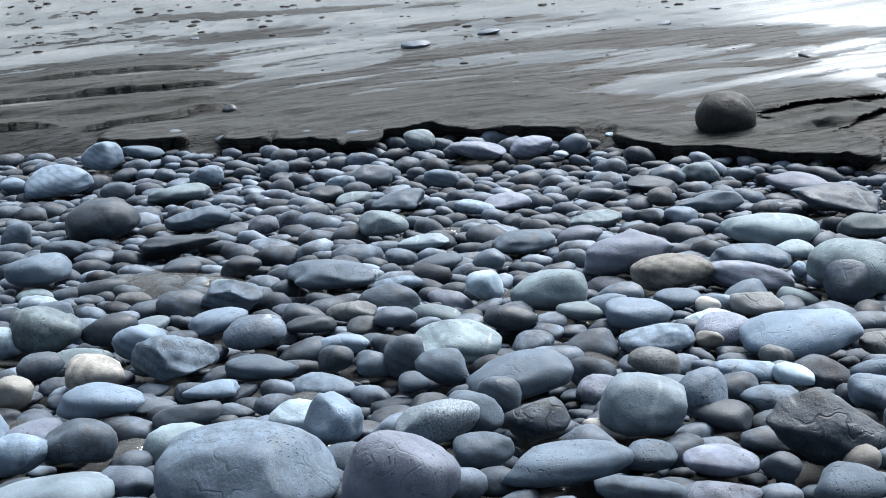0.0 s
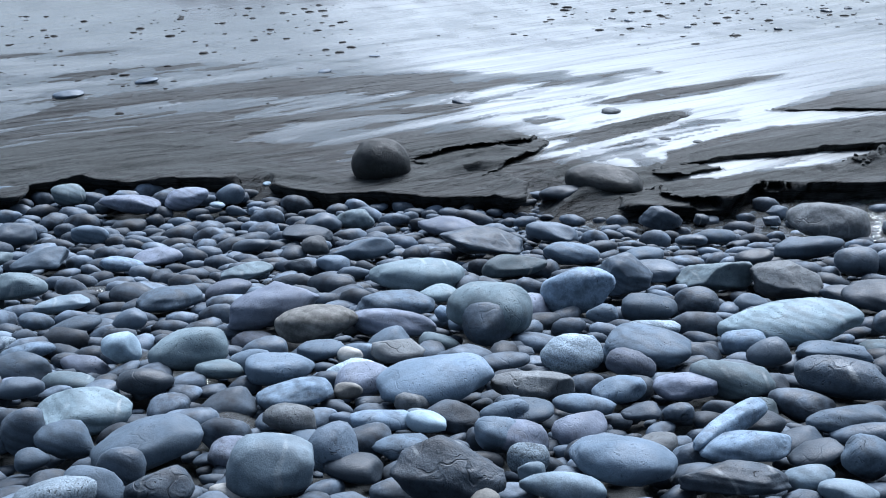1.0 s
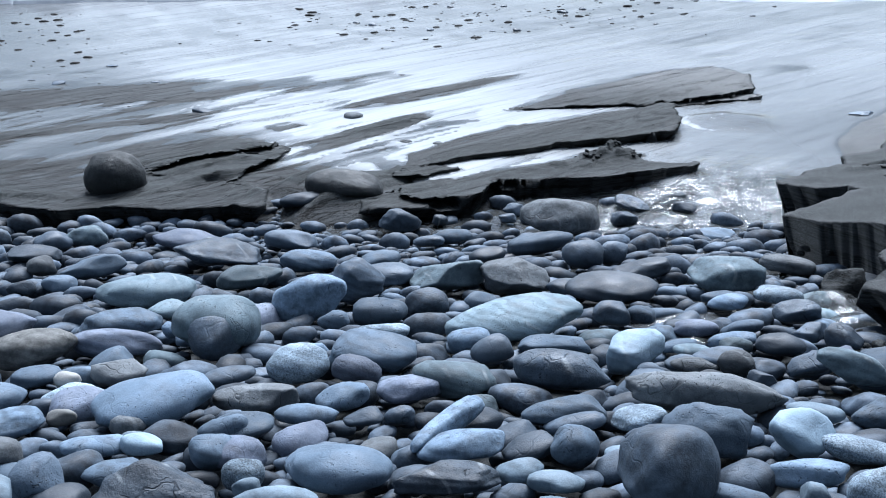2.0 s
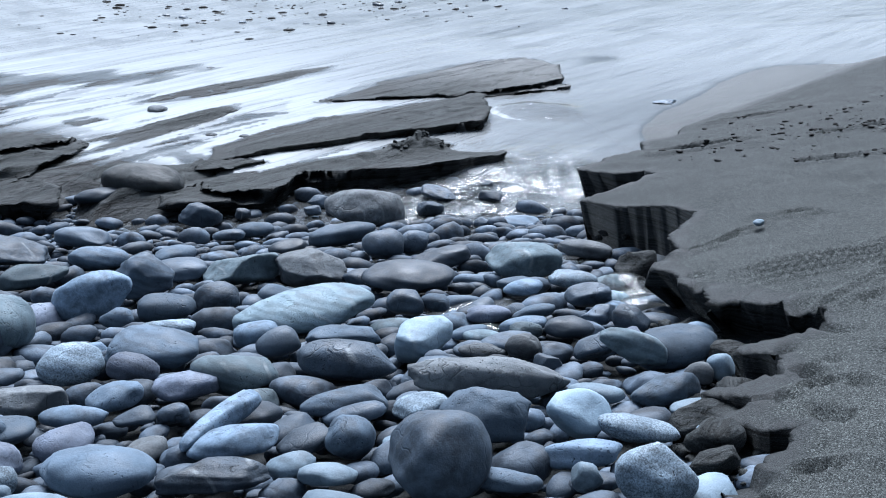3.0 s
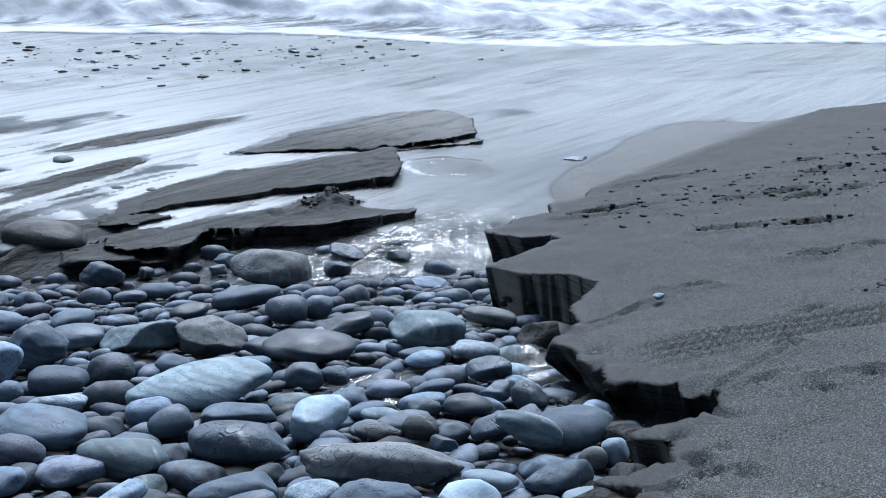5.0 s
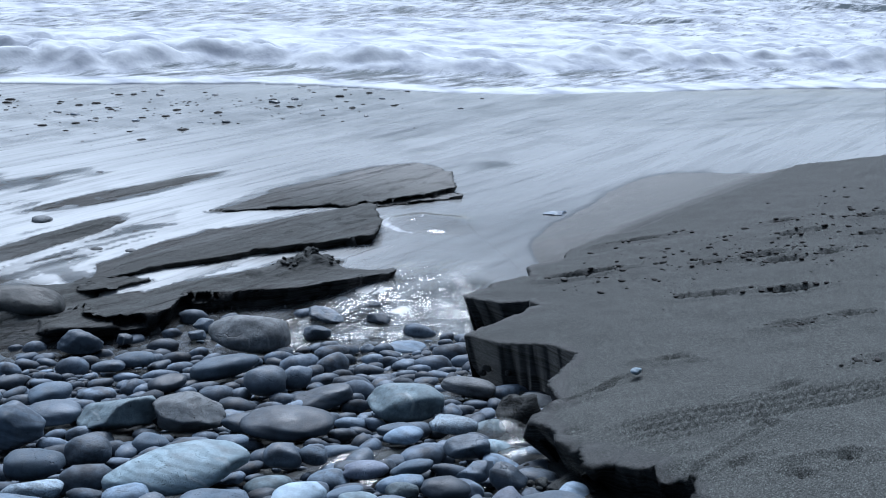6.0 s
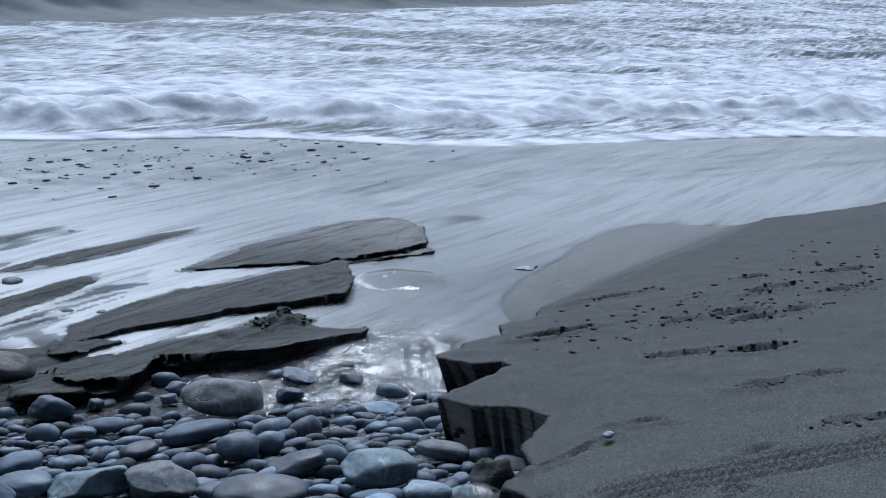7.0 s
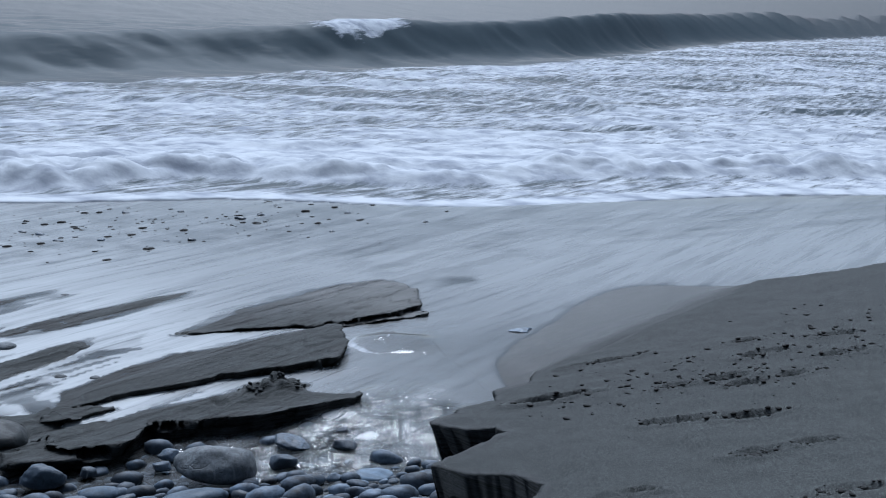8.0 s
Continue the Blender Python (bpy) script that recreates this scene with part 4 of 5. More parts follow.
cobble("blue", 1.30, 6.78, 0.387, 0.284, 0.124, -4)
cobble("dark", 1.06, 7.40, 0.333, 0.253, 0.107, -11)
cobble("blue", -0.90, 7.80, 0.241, 0.193, 0.106, 4)
cobble("blue", -1.88, 8.18, 0.253, 0.202, 0.147, -12)
cobble("blue", -0.82, 2.83, 0.142, 0.104, 0.045, -8)
cobble("blue", -2.17, 6.04, 0.280, 0.224, 0.105, -2)
cobble("dark", -1.54, 5.96, 0.434, 0.311, 0.139, 4, cut=1)
cobble("dark", -1.14, 5.46, 0.200, 0.160, 0.104, -9)
cobble("dark", -1.45, 5.54, 0.211, 0.169, 0.073, -12)
cobble("blue", -2.56, 6.41, 0.186, 0.149, 0.148, 11)
cobble("blue", -2.41, 7.83, 0.243, 0.195, 0.136, -4)
cobble("blue", -2.49, 8.88, 0.316, 0.272, 0.101, 14)
cobble("blue", -3.23, 8.20, 0.196, 0.157, 0.121, 12)
cobble("dark", -0.82, 3.89, 0.098, 0.079, 0.058, -3)
cobble("blue", 0.78, 4.70, 0.208, 0.166, 0.069, -0)
cobble("brown", 1.10, 4.59, 0.248, 0.198, 0.103, 1, cut=1)
cobble("dark", 1.01, 3.94, 0.141, 0.113, 0.080, 5)
cobble("blue", 0.87, 3.76, 0.226, 0.143, 0.072, 4)
cobble("dark", 1.52, 4.78, 0.233, 0.233, 0.205, 2)
cobble("blue", -0.38, 5.00, 0.233, 0.147, 0.075, 4)
cobble("pale", -0.30, 5.84, 0.268, 0.186, 0.086, 13)
cobble("blue", -0.39, 5.56, 0.162, 0.130, 0.076, 1)
cobble("blue", -0.21, 5.39, 0.236, 0.155, 0.075, -1)
cobble("dark", 0.03, 5.36, 0.169, 0.135, 0.106, 7)
cobble("purple", 0.16, 6.89, 0.296, 0.218, 0.095, -7)
cobble("blue", -0.04, 6.76, 0.258, 0.189, 0.083, -5)
cobble("dark", -0.96, 7.40, 0.229, 0.184, 0.101, 14)
cobble("blue", -1.34, 9.14, 0.280, 0.237, 0.090, 1)
cobble("blue", -1.18, 9.69, 0.228, 0.182, 0.085, 2)
cobble("blue", -0.87, 8.99, 0.276, 0.220, 0.107, -13)
cobble("blue", -0.25, 7.72, 0.238, 0.190, 0.137, -2)
cobble("green", -0.78, 7.25, 0.242, 0.184, 0.078, 3)
cobble("dark", 0.69, 7.12, 0.237, 0.190, 0.092, -13)
cobble("green", 0.60, 6.31, 0.302, 0.230, 0.097, 4)
cobble("dark", 0.90, 6.48, 0.155, 0.124, 0.082, 5)
cobble("blue", 1.10, 6.49, 0.201, 0.161, 0.086, -11)
cobble("blue", 2.00, 6.18, 0.231, 0.184, 0.094, 4)
cobble("green", 1.49, 5.59, 0.216, 0.172, 0.087, -0)
cobble("dark", -2.01, 9.88, 0.140, 0.112, 0.124, 6)
cobble("dark", -1.88, 9.13, 0.238, 0.190, 0.076, -3)
cobble("blue", 1.27, 3.68, 0.175, 0.140, 0.116, 7)
cobble("blue", 1.19, 3.44, 0.173, 0.139, 0.126, 8)
cobble("pale", 1.00, 3.77, 0.113, 0.091, 0.055, -13)
cobble("blue", 0.88, 3.48, 0.193, 0.155, 0.072, -11)
cobble("tan", 1.00, 2.95, 0.099, 0.099, 0.085, 6)
cobble("brown", 1.06, 6.96, 0.182, 0.146, 0.124, 14)
cobble("green", 1.54, 4.88, 0.370, 0.296, 0.269, -26)
cobble("blue", 2.09, 5.29, 0.371, 0.297, 0.232, -20)
cobble("dark", 2.38, 5.44, 0.305, 0.244, 0.250, -16, cut=1)
cobble("blue", 2.43, 6.36, 0.330, 0.264, 0.130, -24)
cobble("green", 2.03, 6.13, 0.366, 0.253, 0.117, -23)
cobble("green", 2.90, 5.53, 0.417, 0.333, 0.150, -24, cut=1)
cobble("brown", 3.16, 5.30, 0.385, 0.308, 0.181, -22, cut=1)
cobble("dark", 2.56, 5.00, 0.211, 0.169, 0.148, -16)
cobble("blue", 2.32, 4.97, 0.259, 0.207, 0.138, -24)
cobble("green", 2.75, 4.46, 0.621, 0.392, 0.199, -22)
cobble("speck", 2.22, 4.70, 0.259, 0.160, 0.083, -11)
cobble("blue", 2.02, 4.29, 0.368, 0.295, 0.161, -32)
cobble("purple", 1.90, 4.14, 0.196, 0.157, 0.119, -17)
cobble("purple", 2.00, 3.84, 0.254, 0.204, 0.096, -12)
cobble("speck", 1.72, 4.30, 0.251, 0.201, 0.156, -24)
cobble("green", 2.18, 3.85, 0.314, 0.251, 0.139, -27)
cobble("char", 2.57, 3.75, 0.369, 0.295, 0.157, -10)
cobble("pale", 2.93, 3.81, 0.256, 0.205, 0.175, -26, cut=1)
cobble("blue", 1.91, 3.21, 0.286, 0.203, 0.092, -28)
cobble("dark", 2.11, 3.12, 0.187, 0.150, 0.062, -21)
cobble("blue", 2.19, 2.99, 0.165, 0.132, 0.139, -13)
cobble("blue", 1.48, 3.15, 0.328, 0.262, 0.142, -30)
cobble("purple", 1.23, 3.44, 0.229, 0.183, 0.112, -24)
cobble("blue", 1.33, 3.70, 0.245, 0.196, 0.083, -23)
cobble("brown", 1.47, 4.00, 0.319, 0.177, 0.102, -9)
cobble("blue", 1.58, 3.75, 0.229, 0.123, 0.073, -21)
cobble("blue", 1.75, 3.87, 0.201, 0.161, 0.090, -9)
cobble("speck", 1.22, 3.25, 0.133, 0.106, 0.104, -28)
cobble("pale", 1.21, 3.18, 0.084, 0.067, 0.068, -23)
cobble("brown", 1.00, 3.90, 0.131, 0.105, 0.084, -15)
cobble("pale", 1.00, 3.70, 0.144, 0.115, 0.074, -8)
cobble("char", 1.73, 2.94, 0.337, 0.181, 0.108, -20, cut=1)
cobble("pale", 1.97, 2.93, 0.151, 0.121, 0.075, -27)
cobble("pale", 2.04, 2.82, 0.181, 0.144, 0.062, -29)
cobble("pale", 1.26, 3.03, 0.258, 0.124, 0.083, -18)
cobble("char", 1.86, 3.59, 0.117, 0.093, 0.071, -27)
cobble("dark", 1.75, 3.65, 0.146, 0.117, 0.054, -10)
cobble("blue", 2.36, 3.34, 0.314, 0.171, 0.101, -9)
cobble("dark", 2.35, 3.26, 0.215, 0.168, 0.069, -28)
cobble("speck", 2.56, 3.20, 0.197, 0.158, 0.067, -25)
cobble("dark", 2.48, 4.14, 0.181, 0.145, 0.129, -10)
cobble("blue", 2.10, 4.98, 0.154, 0.123, 0.096, -15)
cobble("tan", 0.81, 4.13, 0.105, 0.084, 0.064, -10)
cobble("tan", 0.89, 4.58, 0.107, 0.085, 0.079, -23)
cobble("dark", 3.79, 5.66, 0.248, 0.198, 0.174, -29)
cobble("dark", 3.99, 5.68, 0.204, 0.163, 0.148, -25)
cobble("dark", 3.92, 5.28, 0.319, 0.226, 0.102, -11)
cobble("dark", 3.49, 4.86, 0.473, 0.319, 0.151, -25)
cobble("green", 4.14, 4.86, 0.407, 0.326, 0.174, -23)
cobble("dark", 3.24, 4.46, 0.188, 0.151, 0.120, -21)
cobble("blue", 3.36, 4.42, 0.138, 0.110, 0.090, -21)
cobble("blue", 3.49, 6.74, 0.246, 0.197, 0.096, -21)
cobble("blue", 3.81, 6.20, 0.423, 0.313, 0.135, -7)
cobble("dark", 2.53, 7.03, 0.333, 0.266, 0.136, -28)
cobble("dark", 2.92, 7.94, 0.356, 0.284, 0.133, -33)
cobble("char", 3.32, 7.27, 0.316, 0.253, 0.175, -6, cut=1)
cobble("blue", 1.48, 5.00, 0.187, 0.149, 0.084, -8)
cobble("blue", 1.40, 5.16, 0.076, 0.076, 0.088, -5)
cobble("dark", 1.44, 4.34, 0.242, 0.143, 0.077, -6)
cobble("blue", 2.82, 6.24, 0.257, 0.205, 0.101, -7)
cobble("dark", 2.66, 5.75, 0.298, 0.238, 0.125, -27)
cobble("blue", 3.18, 4.84, 0.160, 0.128, 0.075, -12)
cobble("blue", 2.75, 4.13, 0.299, 0.181, 0.096, -9)
cobble("blue", 2.48, 4.36, 0.189, 0.151, 0.109, -14)
cobble("dark", 3.43, 4.20, 0.182, 0.142, 0.058, -18)
cobble("blue", 3.47, 3.90, 0.203, 0.154, 0.065, -25)
cobble("dark", 3.23, 3.66, 0.239, 0.191, 0.092, -23)
cobble("dark", 3.10, 3.70, 0.173, 0.139, 0.061, -26)
cobble("blue", 3.22, 3.94, 0.172, 0.130, 0.055, -31)
cobble("blue", 3.90, 4.57, 0.212, 0.152, 0.068, -16)
cobble("dark", 3.37, 5.10, 0.224, 0.179, 0.086, -25)
cobble("dark", 3.40, 6.08, 0.226, 0.181, 0.086, -10)
cobble("dark", 3.30, 6.69, 0.208, 0.167, 0.077, -32)
cobble("green", 3.46, 3.20, 0.270, 0.125, 0.125, -36, lift=0.045, tilt=24)
cobble("blue", 3.65, 3.21, 0.359, 0.287, 0.149, -28)
cobble("pale", 3.62, 2.92, 0.102, 0.102, 0.117, -22)
cobble("blue", 3.30, 2.85, 0.246, 0.197, 0.115, -22, cut=1)
cobble("pale", 2.87, 2.76, 0.210, 0.168, 0.155, -22, cut=1)
cobble("pale", 3.12, 2.98, 0.200, 0.160, 0.070, -31)
cobble("speck", 2.98, 2.61, 0.263, 0.141, 0.084, -47)
cobble("speck", 2.71, 2.22, 0.228, 0.182, 0.184, -27)
cobble("blue", 2.71, 2.55, 0.254, 0.131, 0.081, -43)
cobble("pale", 2.60, 2.37, 0.091, 0.091, 0.096, -39)
cobble("blue", 2.42, 2.50, 0.204, 0.109, 0.065, -29)
cobble("pale", 3.28, 2.68, 0.159, 0.127, 0.059, -33)
cobble("char", 3.47, 3.42, 0.183, 0.146, 0.091, -36, cut=1)
cobble("char", 3.81, 3.83, 0.191, 0.153, 0.089, -21, cut=1)
cobble("char", 3.94, 4.07, 0.208, 0.166, 0.133, -30, cut=1)
cobble("char", 3.85, 3.67, 0.164, 0.131, 0.114, -38, cut=1)
cobble("dark", 3.56, 3.71, 0.205, 0.164, 0.095, -40)
cobble("green", 3.42, 3.81, 0.137, 0.110, 0.073, -23)
cobble("brown", 3.22, 3.55, 0.147, 0.118, 0.112, -34)
cobble("brown", 3.11, 3.65, 0.200, 0.120, 0.064, -26)
cobble("brown", 4.66, 5.01, 0.304, 0.243, 0.105, -42)
cobble("speck", 4.16, 4.48, 0.258, 0.180, 0.083, -32)
cobble("blue", 3.87, 4.47, 0.198, 0.159, 0.077, -25)
cobble("green", 3.24, 3.85, 0.169, 0.128, 0.054, -43)
cobble("purple", 3.45, 4.15, 0.218, 0.174, 0.072, -25)
cobble("pale", 3.19, 2.49, 0.147, 0.080, 0.047, -22)
cobble("brown", 2.84, 3.24, 0.582, 0.190, 0.170, -25, cut=2, label="long brown-grey log-shaped pitted beach stone")
cobble("blue", 2.62, 2.87, 0.332, 0.265, 0.193, -24, cut=1)
cobble("dark", 2.25, 2.60, 0.305, 0.305, 0.266, -47)
cobble("brown", 4.28, 6.80, 0.531, 0.425, 0.25, -30, label="domed brown-grey boulder at the edge of the stream")
cobble("brown", 3.52, 2.92, 0.109, 0.087, 0.096, -23)
cobble("blue", 3.62, 4.04, 0.194, 0.155, 0.072, -46)
cobble("dark", 3.23, 3.40, 0.115, 0.092, 0.059, -40, cut=1)
# ---- lone boulders on the sand and in the stream ----
def roughen(ob, amount, size, salt=131):
    """Breaks a stone's smooth skin with lumps and dents of a given size."""
    co = np.empty(len(ob.data.vertices) * 3, np.float32)
    ob.data.vertices.foreach_get("co", co)
    co = co.reshape(-1, 3)
    co *= (1 + amount * wander(co[:, 0] + 9 * ob.location.x + co[:, 2], co[:, 1] - co[:, 2], size, salt, 3))[:, None]
    ob.data.vertices.foreach_set("co", co.ravel())


def rounded(ob, share):
    """Draws a stone towards the egg that would hold it."""
    co = np.empty(len(ob.data.vertices) * 3, np.float32)
    ob.data.vertices.foreach_get("co", co)
    co = co.reshape(-1, 3)
    co = co * (1 - share) + BALLS[4][0] * np.abs(co).max(0) * share
    ob.data.vertices.foreach_set("co", co.astype(np.float32).ravel())
    return ob


roughen(rounded(cobble("basalt", 1.77, 8.72, 0.43, 0.40, 0.37, 25, base=-1.085, name="boulder", label="round dark pitted boulder standing on wet sand"), 0.75), 0.10, 0.14)
cobble("basalt", 3.22, 7.98, 0.56, 0.42, 0.26, -25, base=-1.09, name="boulder", label="low brown boulder half buried in sand")

for x, y, size, flatness, turn in ((5.01, 7.07, 0.27, 0.30, -30), (4.77, 6.81, 0.20, 0.6, -40), (5.43, 7.12, 0.10, 0.7, 0), (5.29, 6.86, 0.18, 0.5, -55), (4.89, 6.35, 0.12, 0.7, -20),
                                   (4.44, 6.31, 0.12, 0.5, -35), (4.19, 7.30, 0.15, 0.6, -30), (3.63, 7.28, 0.12, 0.7, 0), (4.53, 5.63, 0.20, 0.4, -40), (4.07, 7.15, 0.13, 0.6, -30)):
    cobble("char", x, y, size, size * 0.7, size * flatness, turn, cut=1, base=max(0.28 - 0.17 * y - 0.27, -1.10), label="dark wet rock standing in the shallow stream")
cobble("char", 8.25, 8.46, 0.28, 0.2, 0.07, 15, cut=1, base=-1.075, label="dark rock barely showing in the fast shallow stream")
cobble("blue", 5.14, 6.31, 0.32, 0.24, 0.09, -40, base=-1.10, label="pale flat stone under shallow running water")


# ---- stones scattered over the flats ----
def flat_stone(x, y, size, tone="dark", high=0.4):
    return cobble(tone, x, y, size, size * 0.7, size * high, -20 + 40 * math.sin(x * 7 + y), base=float(flat_level(np.array(x), np.array(y))) - 0.005, name="beach_stone",
                  label="small dark stone lying on wet sand")


for x, y, size in ((0.62, 11.85, 0.16), (0.14, 12.48, 0.24), (0.54, 13.03, 0.09), (-2.92, 12.95, 0.15), (1.77, 10.65, 0.12), (3.17, 10.17, 0.12), (2.9, 10.8, 0.2), (1.67, 12.77, 0.1), (1.89, 12.5, 0.16),
                   (2.52, 13.17, 0.13), (-3.08, 10.17, 0.14), (-0.58, 12.04, 0.3), (-1.44, 12.39, 0.12), (-2.59, 12.13, 0.12), (0.41, 11.49, 0.09), (0.67, 11.09, 0.08), (2.78, 12.21, 0.11), (4.14, 11.67, 0.08)):
    flat_stone(x, y, size, high=0.28)
for x, y, size in ((5.1, 11.55, 0.11), (7.5, 12.15, 0.08), (9.18, 13.2, 0.09), (10.67, 13.25, 0.09), (8.53, 14.43, 0.16), (8.92, 14.57, 0.12), (8.06, 15.19, 0.1), (7.37, 15.39, 0.12),
                   (7.37, 13.45, 0.12), (7.08, 13.53, 0.08), (6.42, 13.87, 0.11), (6.22, 14.15, 0.09), (5.95, 14.05, 0.1), (5.91, 14.47, 0.12), (5.78, 14.71, 0.1), (10.07, 14.23, 0.1), (8.85, 13.74, 0.09)):
    flat_stone(x, y, size, high=0.4)
for x, y, size in ((4.37, 8.97, 0.11), (4.14, 9.11, 0.11), (4.04, 10.06, 0.18)):
    flat_stone(x, y, size, "brown", 0.45)
for x, y, size in ((2.21, 8.32, 0.10), (0.57, 8.33, 0.12), (1.45, 8.55, 0.08), (0.95, 8.75, 0.09), (-0.76, 9.59, 0.05), (-0.72, 9.9, 0.05), (-2.3, 9.25, 0.2)):
    flat_stone(x, y, size, "pale", 0.35)

cobble("blue", 1.93, 3.36, 0.42, 0.085, 0.08, 34, lift=0.03, label="long grey-blue finger-shaped beach stone lying on cobbles")
cobble("pale", 4.785, 3.916, 0.075, 0.045, 0.03, 20, cut=1, base=-0.285, name="beach_stone", label="small white stone lying on the dark sand bank")

# ---- fallen blocks of sand under the scarps ----
def dampen(mesh, wet):
    mesh.attributes.new("wet", "FLOAT", "POINT").data.foreach_set("value", np.full(len(mesh.vertices), wet, np.float32))


for x, y, size, high, turn in ((4.52, 4.43, 0.26, 0.6, 20), (4.38, 4.25, 0.16, 0.5, -30), (4.66, 4.66, 0.15, 0.6, 50), (4.02, 3.52, 0.16, 0.4, 10), (3.80, 3.02, 0.24, 0.4, -25), (3.70, 2.93, 0.15, 0.5, 40),
                               (3.52, 2.74, 0.20, 0.45, 30), (3.34, 2.78, 0.13, 0.5, -40), (3.24, 2.58, 0.26, 0.4, -10), (3.12, 2.40, 0.24, 0.5, 15), (2.98, 2.28, 0.16, 0.5, -30), (5.3, 5.15, 0.14, 0.6, 0)):
    clod = cobble("brown", x, y, size, size * 0.75, size * high, turn, cut=1, lift=-0.01, name="sand_clod", label="fallen block of dark damp sand below the bank")
    clod.data.materials[0] = SAND
    roughen(clod, 0.34, 0.11)
    roughen(clod, 0.20, 0.045, 133)
    dampen(clod.data, 0.75)


# ---- pebbles between the cobbles ----
cells = {}


def crowd(x, y, r):
    cells.setdefault((int(x // 0.3), int(y // 0.3)), []).append((x, y, r))


for q in placed:
    crowd(*q)


def free(x, y, r, squeeze):
    i, j = int(x // 0.3), int(y // 0.3)
    for a in (i - 1, i, i + 1):
        for b in (j - 1, j, j + 1):
            for ox, oy, rr in cells.get((a, b), ()):
                if (x - ox) ** 2 + (y - oy) ** 2 < ((r + rr) * squeeze) ** 2:
                    return False
    return True


SHAPES = {k: [worn(k) for _ in range(8)] for k in (2, 3)}
tones = ["blue"] * 8 + ["dark"] * 6 + ["green"] * 4 + ["purple"] * 4 + ["pale"] * 2 + ["brown"] * 2 + ["speck"] + ["tan"]
shared = {}
gathered, singles = [], 0
for low_r, high_r, tries, squeeze in ((0.075, 0.105, 3200, 0.82), (0.05, 0.075, 15000, 0.76), (0.032, 0.05, 42000, 0.74), (0.018, 0.032, 52000, 0.78)):
    tx = dice.uniform(-4.2, 5.6, tries)
    ty = dice.uniform(1.6, 9.0, tries)
    tr = dice.uniform(low_r, high_r, tries)
    out_b = inside(tx, ty, BANK) < -0.03
    out_f = inside(tx, ty, FLATS) < -0.06
    out_b &= (pools(tx, ty) < 0.075) | (tr > 0.06)
    thin = dice.uniform(0, 1, tries) > smooth((tx - 3.2) / 2.0) * smooth((ty - 4.9) / 1.2) * 0.85
    thin &= (tr < 0.045) | (dice.uniform(0, 1, tries) > 0.8 * smooth((tx - 1.8) / 0.8) * smooth((ty - 5.9) / 0.8))
    for x, y, r in zip(tx[out_b & out_f & thin], ty[out_b & out_f & thin], tr[out_b & out_f & thin]):
        if not free(x, y, r, squeeze):
            continue
        crowd(x, y, r)
        long, deep, high = r * dice.uniform(1.05, 1.35), r * dice.uniform(0.75, 0.95), r * dice.uniform(0.42, 0.78)
        yaw, tip = dice.uniform(-40, 40), dice.uniform(-12, 12)
        z = float(bed(np.array(x), np.array(y)))
        m = pose(x, y, z + high * 0.5 - 0.01 - (0.045 if r < 0.05 else 0.025), -9.6 + dice.uniform(-8, 8), tip, yaw)
        if r >= 0.05 and singles < 260 and y < 5.4:
            k = int(dice.integers(0, 8))
            tone = tones[int(dice.integers(0, len(tones)))]
            if (k, tone) not in shared:
                shared[k, tone] = stone_mesh("pebble", SHAPES[3][k], BALLS[3][1], STONE[tone])
            ob = new("pebble", shared[k, tone])
            ob.matrix_world = m @ Matrix.Diagonal((long, deep, high, 1))
            tagged(ob, WORDS[tone].replace("cobble", "pebble") + ", small, wedged between cobbles", "stone", "pebbles on the beach")
            singles += 1
        else:
            gathered.append((m, long, deep, high, 3 if r > 0.05 and y < 4.5 else 2))
# The bed goes on under and behind the walk, thinning out to a ragged edge.
back = np.random.default_rng(23)
for low_r, high_r, tries, squeeze in ((0.09, 0.17, 1500, 0.86), (0.06, 0.09, 5000, 0.84), (0.035, 0.06, 9000, 0.84)):
    tx, ty, tr = back.uniform(-7.5, 3.2, tries), back.uniform(-4.5, 9.6, tries), back.uniform(low_r, high_r, tries)
    beyond_it = (ty < 1.6) | (tx < -4.25)
    ragged = (ty > -2.6 + 1.2 * wander(tx, ty, 1.1, 141, 2)) & (tx > -6.2 + 1.0 * wander(tx, ty, 1.3, 142, 2))
    fits = beyond_it & ragged & (inside(tx, ty, BANK) < -0.05) & (inside(tx, ty, FLATS) < -0.08)
    for x, y, r in zip(tx[fits], ty[fits], tr[fits]):
        if not free(x, y, r, squeeze):
            continue
        crowd(x, y, r)
        z, high = float(bed(np.array(x), np.array(y))), r * back.uniform(0.45, 0.8)
        gathered.append((pose(x, y, z + high * 0.4 - 0.03, -9.6, back.uniform(-10, 10), back.uniform(-40, 40)), r * 1.2, r * 0.88, high, 2))
verts, faces, count = [], [], 0
for m, long, deep, high, level in gathered:
    v = SHAPES[level][int(dice.integers(0, 8))] * np.array([long, deep, high])
    mat = np.array(m)
    verts.append(v @ mat[:3, :3].T + mat[:3, 3])
    faces.append(BALLS[level][1] + count)
    count += len(v)
gravel = new("pebbles", stone_mesh("pebbles", np.concatenate(verts), np.concatenate(faces).astype(np.int32), PEBBLE))
tagged(gravel, "small wet grey pebbles filling the gaps between cobbles", "pebbles", kind="stuff")

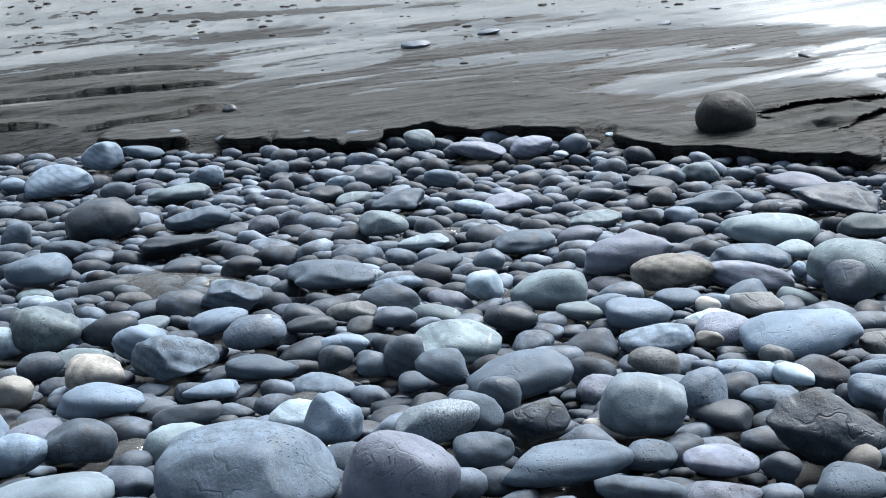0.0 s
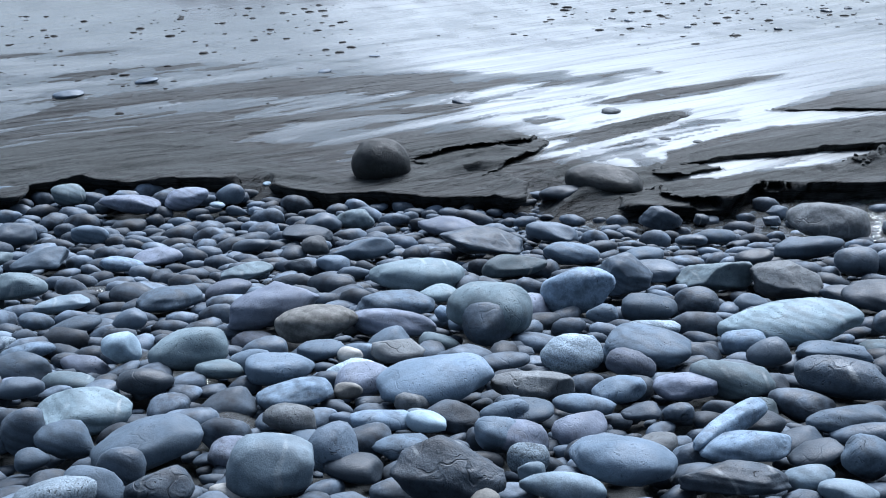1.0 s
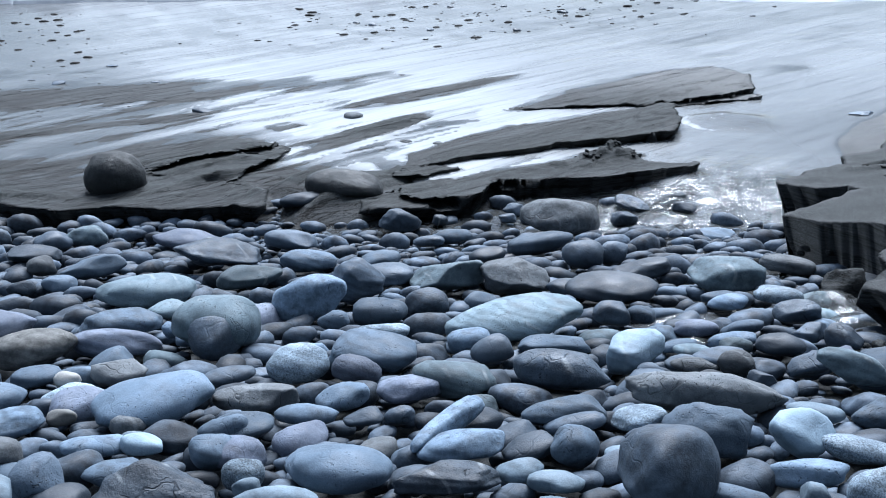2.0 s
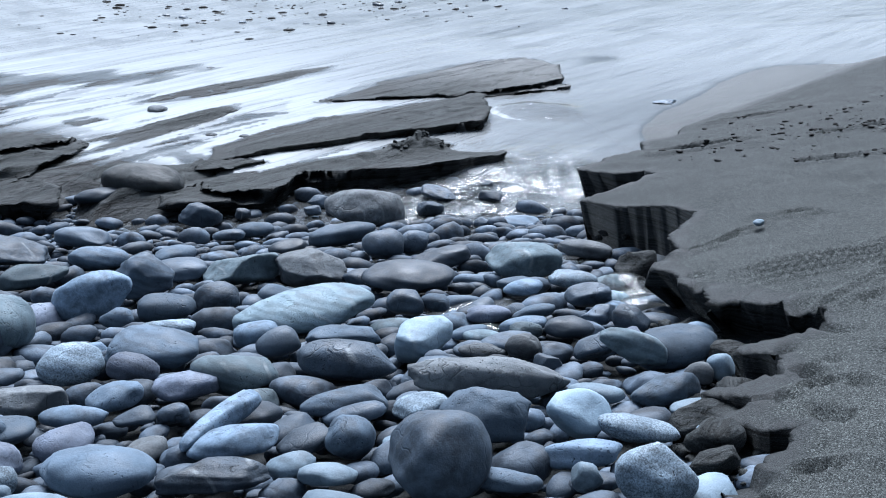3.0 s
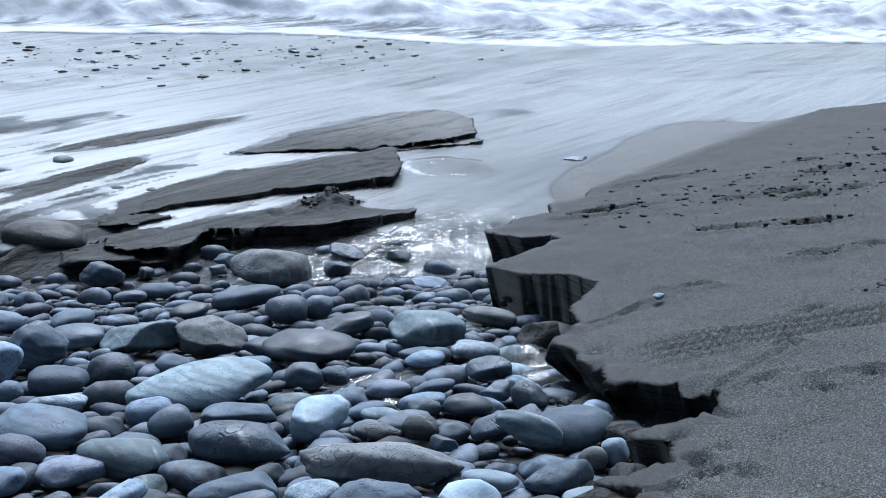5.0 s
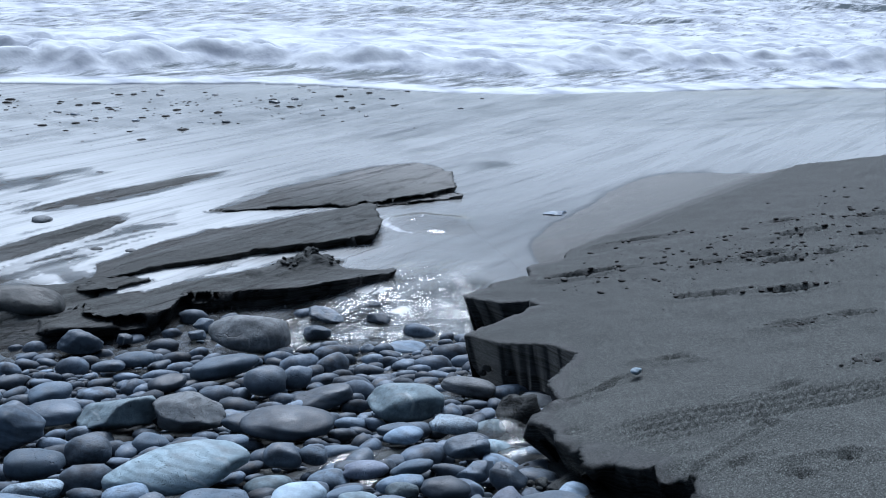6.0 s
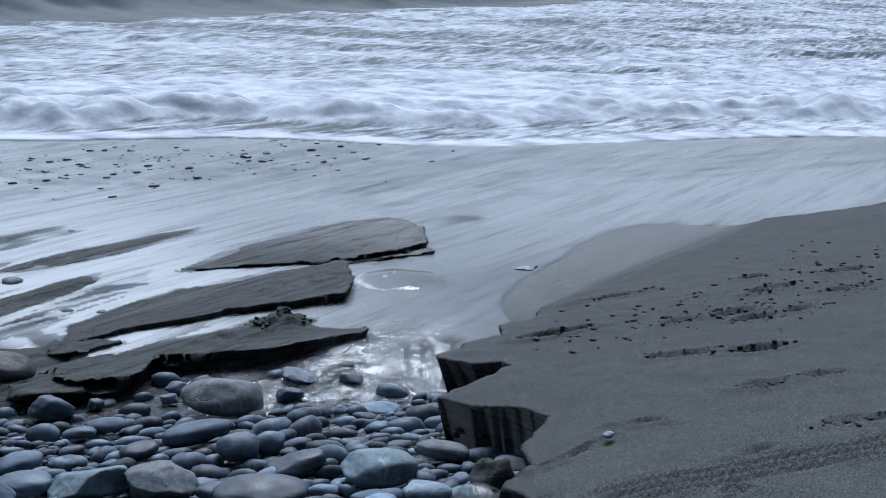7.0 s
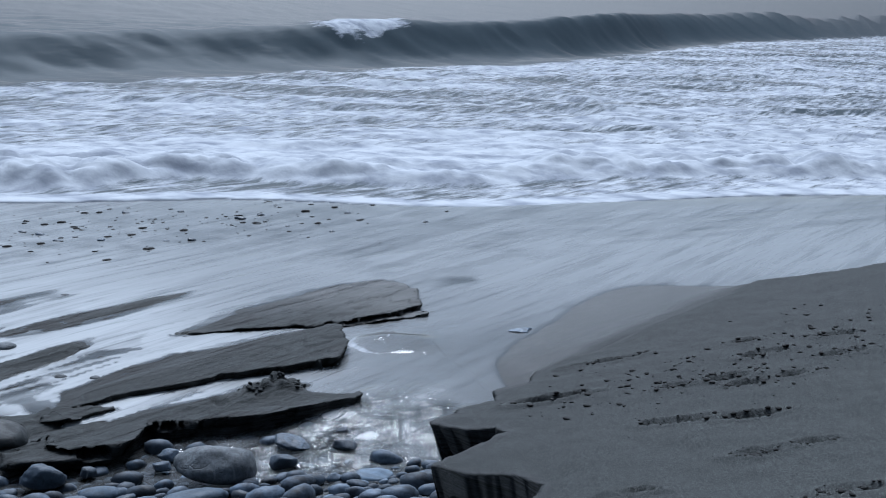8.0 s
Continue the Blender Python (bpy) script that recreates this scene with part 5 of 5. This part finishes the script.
# ---- crumbs of sand and weed strewn on the bank ----
verts, faces, count = [], [], 0
along_u = dice.uniform(0, 1, 420)
cx = 5.9 + 2.6 * along_u + dice.normal(0, 0.28, 420)
cy = 5.55 - 1.4 * along_u * dice.uniform(0.2, 1.5, 420) + dice.normal(0, 0.35, 420)
for px_, py_, a_, b_, turn, deep in PRINTS:
    if px_ > 5.4:
        # clumps of darker damp sand kicked up round each footprint
        u, v = dice.normal(0, 0.55, 46) * a_ * 1.25, dice.normal(0, 0.5, 46) * b_
        cs, sn = math.cos(radians(turn)), math.sin(radians(turn))
        cx, cy = np.append(cx, px_ + u * cs - v * sn), np.append(cy, py_ + u * sn + v * cs)
cz = land(cx[None, :], cy[None, :])[0][0]
for k in np.nonzero(inside(cx, cy, BANK) > 0.05)[0]:
    size = 0.004 + 0.013 * dice.uniform(0, 1) ** 3
    v = SHAPES[2][k % 8] * np.array([size * 1.6, size, size * 0.55])
    mat = np.array(pose(cx[k], cy[k], cz[k] + size * 0.2, 0, 0, dice.uniform(0, 180)))
    verts.append(v @ mat[:3, :3].T + mat[:3, 3])
    faces.append(BALLS[2][1] + count)
    count += len(v)
crumbs = new("crumbs", stone_mesh("crumbs", np.concatenate(verts), np.concatenate(faces).astype(np.int32), CRUMB))
tagged(crumbs, "dark crumbs of weed and wet sand strewn over the bank", "debris", kind="stuff")

# ---- crumbled sand along the broken edge of the bank and round the torn lump on the slab ----
verts, faces, count = [], [], 0
ROUGH = [worn(2, 1) for _ in range(8)]
sx, sy = dice.uniform(2.3, 5.0, 9000), dice.uniform(1.6, 5.4, 9000)
sd = inside(sx, sy, BANK)
keep = np.nonzero((sd > -0.22) & (sd < -0.01) & (dice.uniform(0, 1, 9000) < np.exp(-np.abs(sd + 0.09) / 0.08)))[0]
spots = [(sx[k], sy[k], 0.006 + 0.020 * dice.uniform(0, 1) ** 3) for k in keep[:700]]
spots += [(5.42 + dice.normal(0, 0.26), 8.02 + dice.normal(0, 0.08), 0.008 + 0.016 * dice.uniform(0, 1) ** 2) for _ in range(40)]
sz = land(np.array([[q[0] for q in spots]]), np.array([[q[1] for q in spots]]))[0][0]
for k, (x, y, size) in enumerate(spots):
    v = ROUGH[k % 8] * np.array([size * 1.3, size, size * 0.75])
    base = max(sz[k], float(bed(np.array(x), np.array(y))) - 0.02) if y < 7 else sz[k]
    mat = np.array(pose(x, y, base + size * 0.3, dice.uniform(-20, 20), dice.uniform(-20, 20), dice.uniform(0, 180)))
    verts.append(v @ mat[:3, :3].T + mat[:3, 3])
    faces.append(BALLS[2][1] + count)
    count += len(v)
rubble = new("sand_crumbs", stone_mesh("sand_crumbs", np.concatenate(verts), np.concatenate(faces).astype(np.int32), SAND))
dampen(rubble.data, 0.6)
tagged(rubble, "crumbled lumps of dark damp sand along a broken bank", "sand", kind="stuff")

# ---- small stones dotted over the far flats ----
verts, faces, count = [], [], 0
for k in range(760):
    x, y = (dice.uniform(-7.5, 2.8), dice.uniform(11.2, 17.0) if k % 2 else dice.uniform(13.2, 17.0)) if k % 3 else (dice.normal(7.2, 1.6), dice.normal(14.6, 0.9))
    size = 0.010 + 0.034 * dice.uniform(0, 1) ** 4 * (1.0 if y > 12.5 else 0.5)
    z = float(flat_level(np.array(x), np.array(y))) + 0.012
    v = SHAPES[2][k % 8] * np.array([size * 1.5, size, size * 0.5])
    mat = np.array(pose(x, y, z, 0, 0, dice.uniform(-30, 30)))
    verts.append(v @ mat[:3, :3].T + mat[:3, 3])
    faces.append(BALLS[2][1] + count)
    count += len(v)
dots = new("scattered_stones", stone_mesh("scattered_stones", np.concatenate(verts), np.concatenate(faces).astype(np.int32), CRUMB))
tagged(dots, "small dark stones dotted over wet sand flats", "pebbles", kind="stuff")
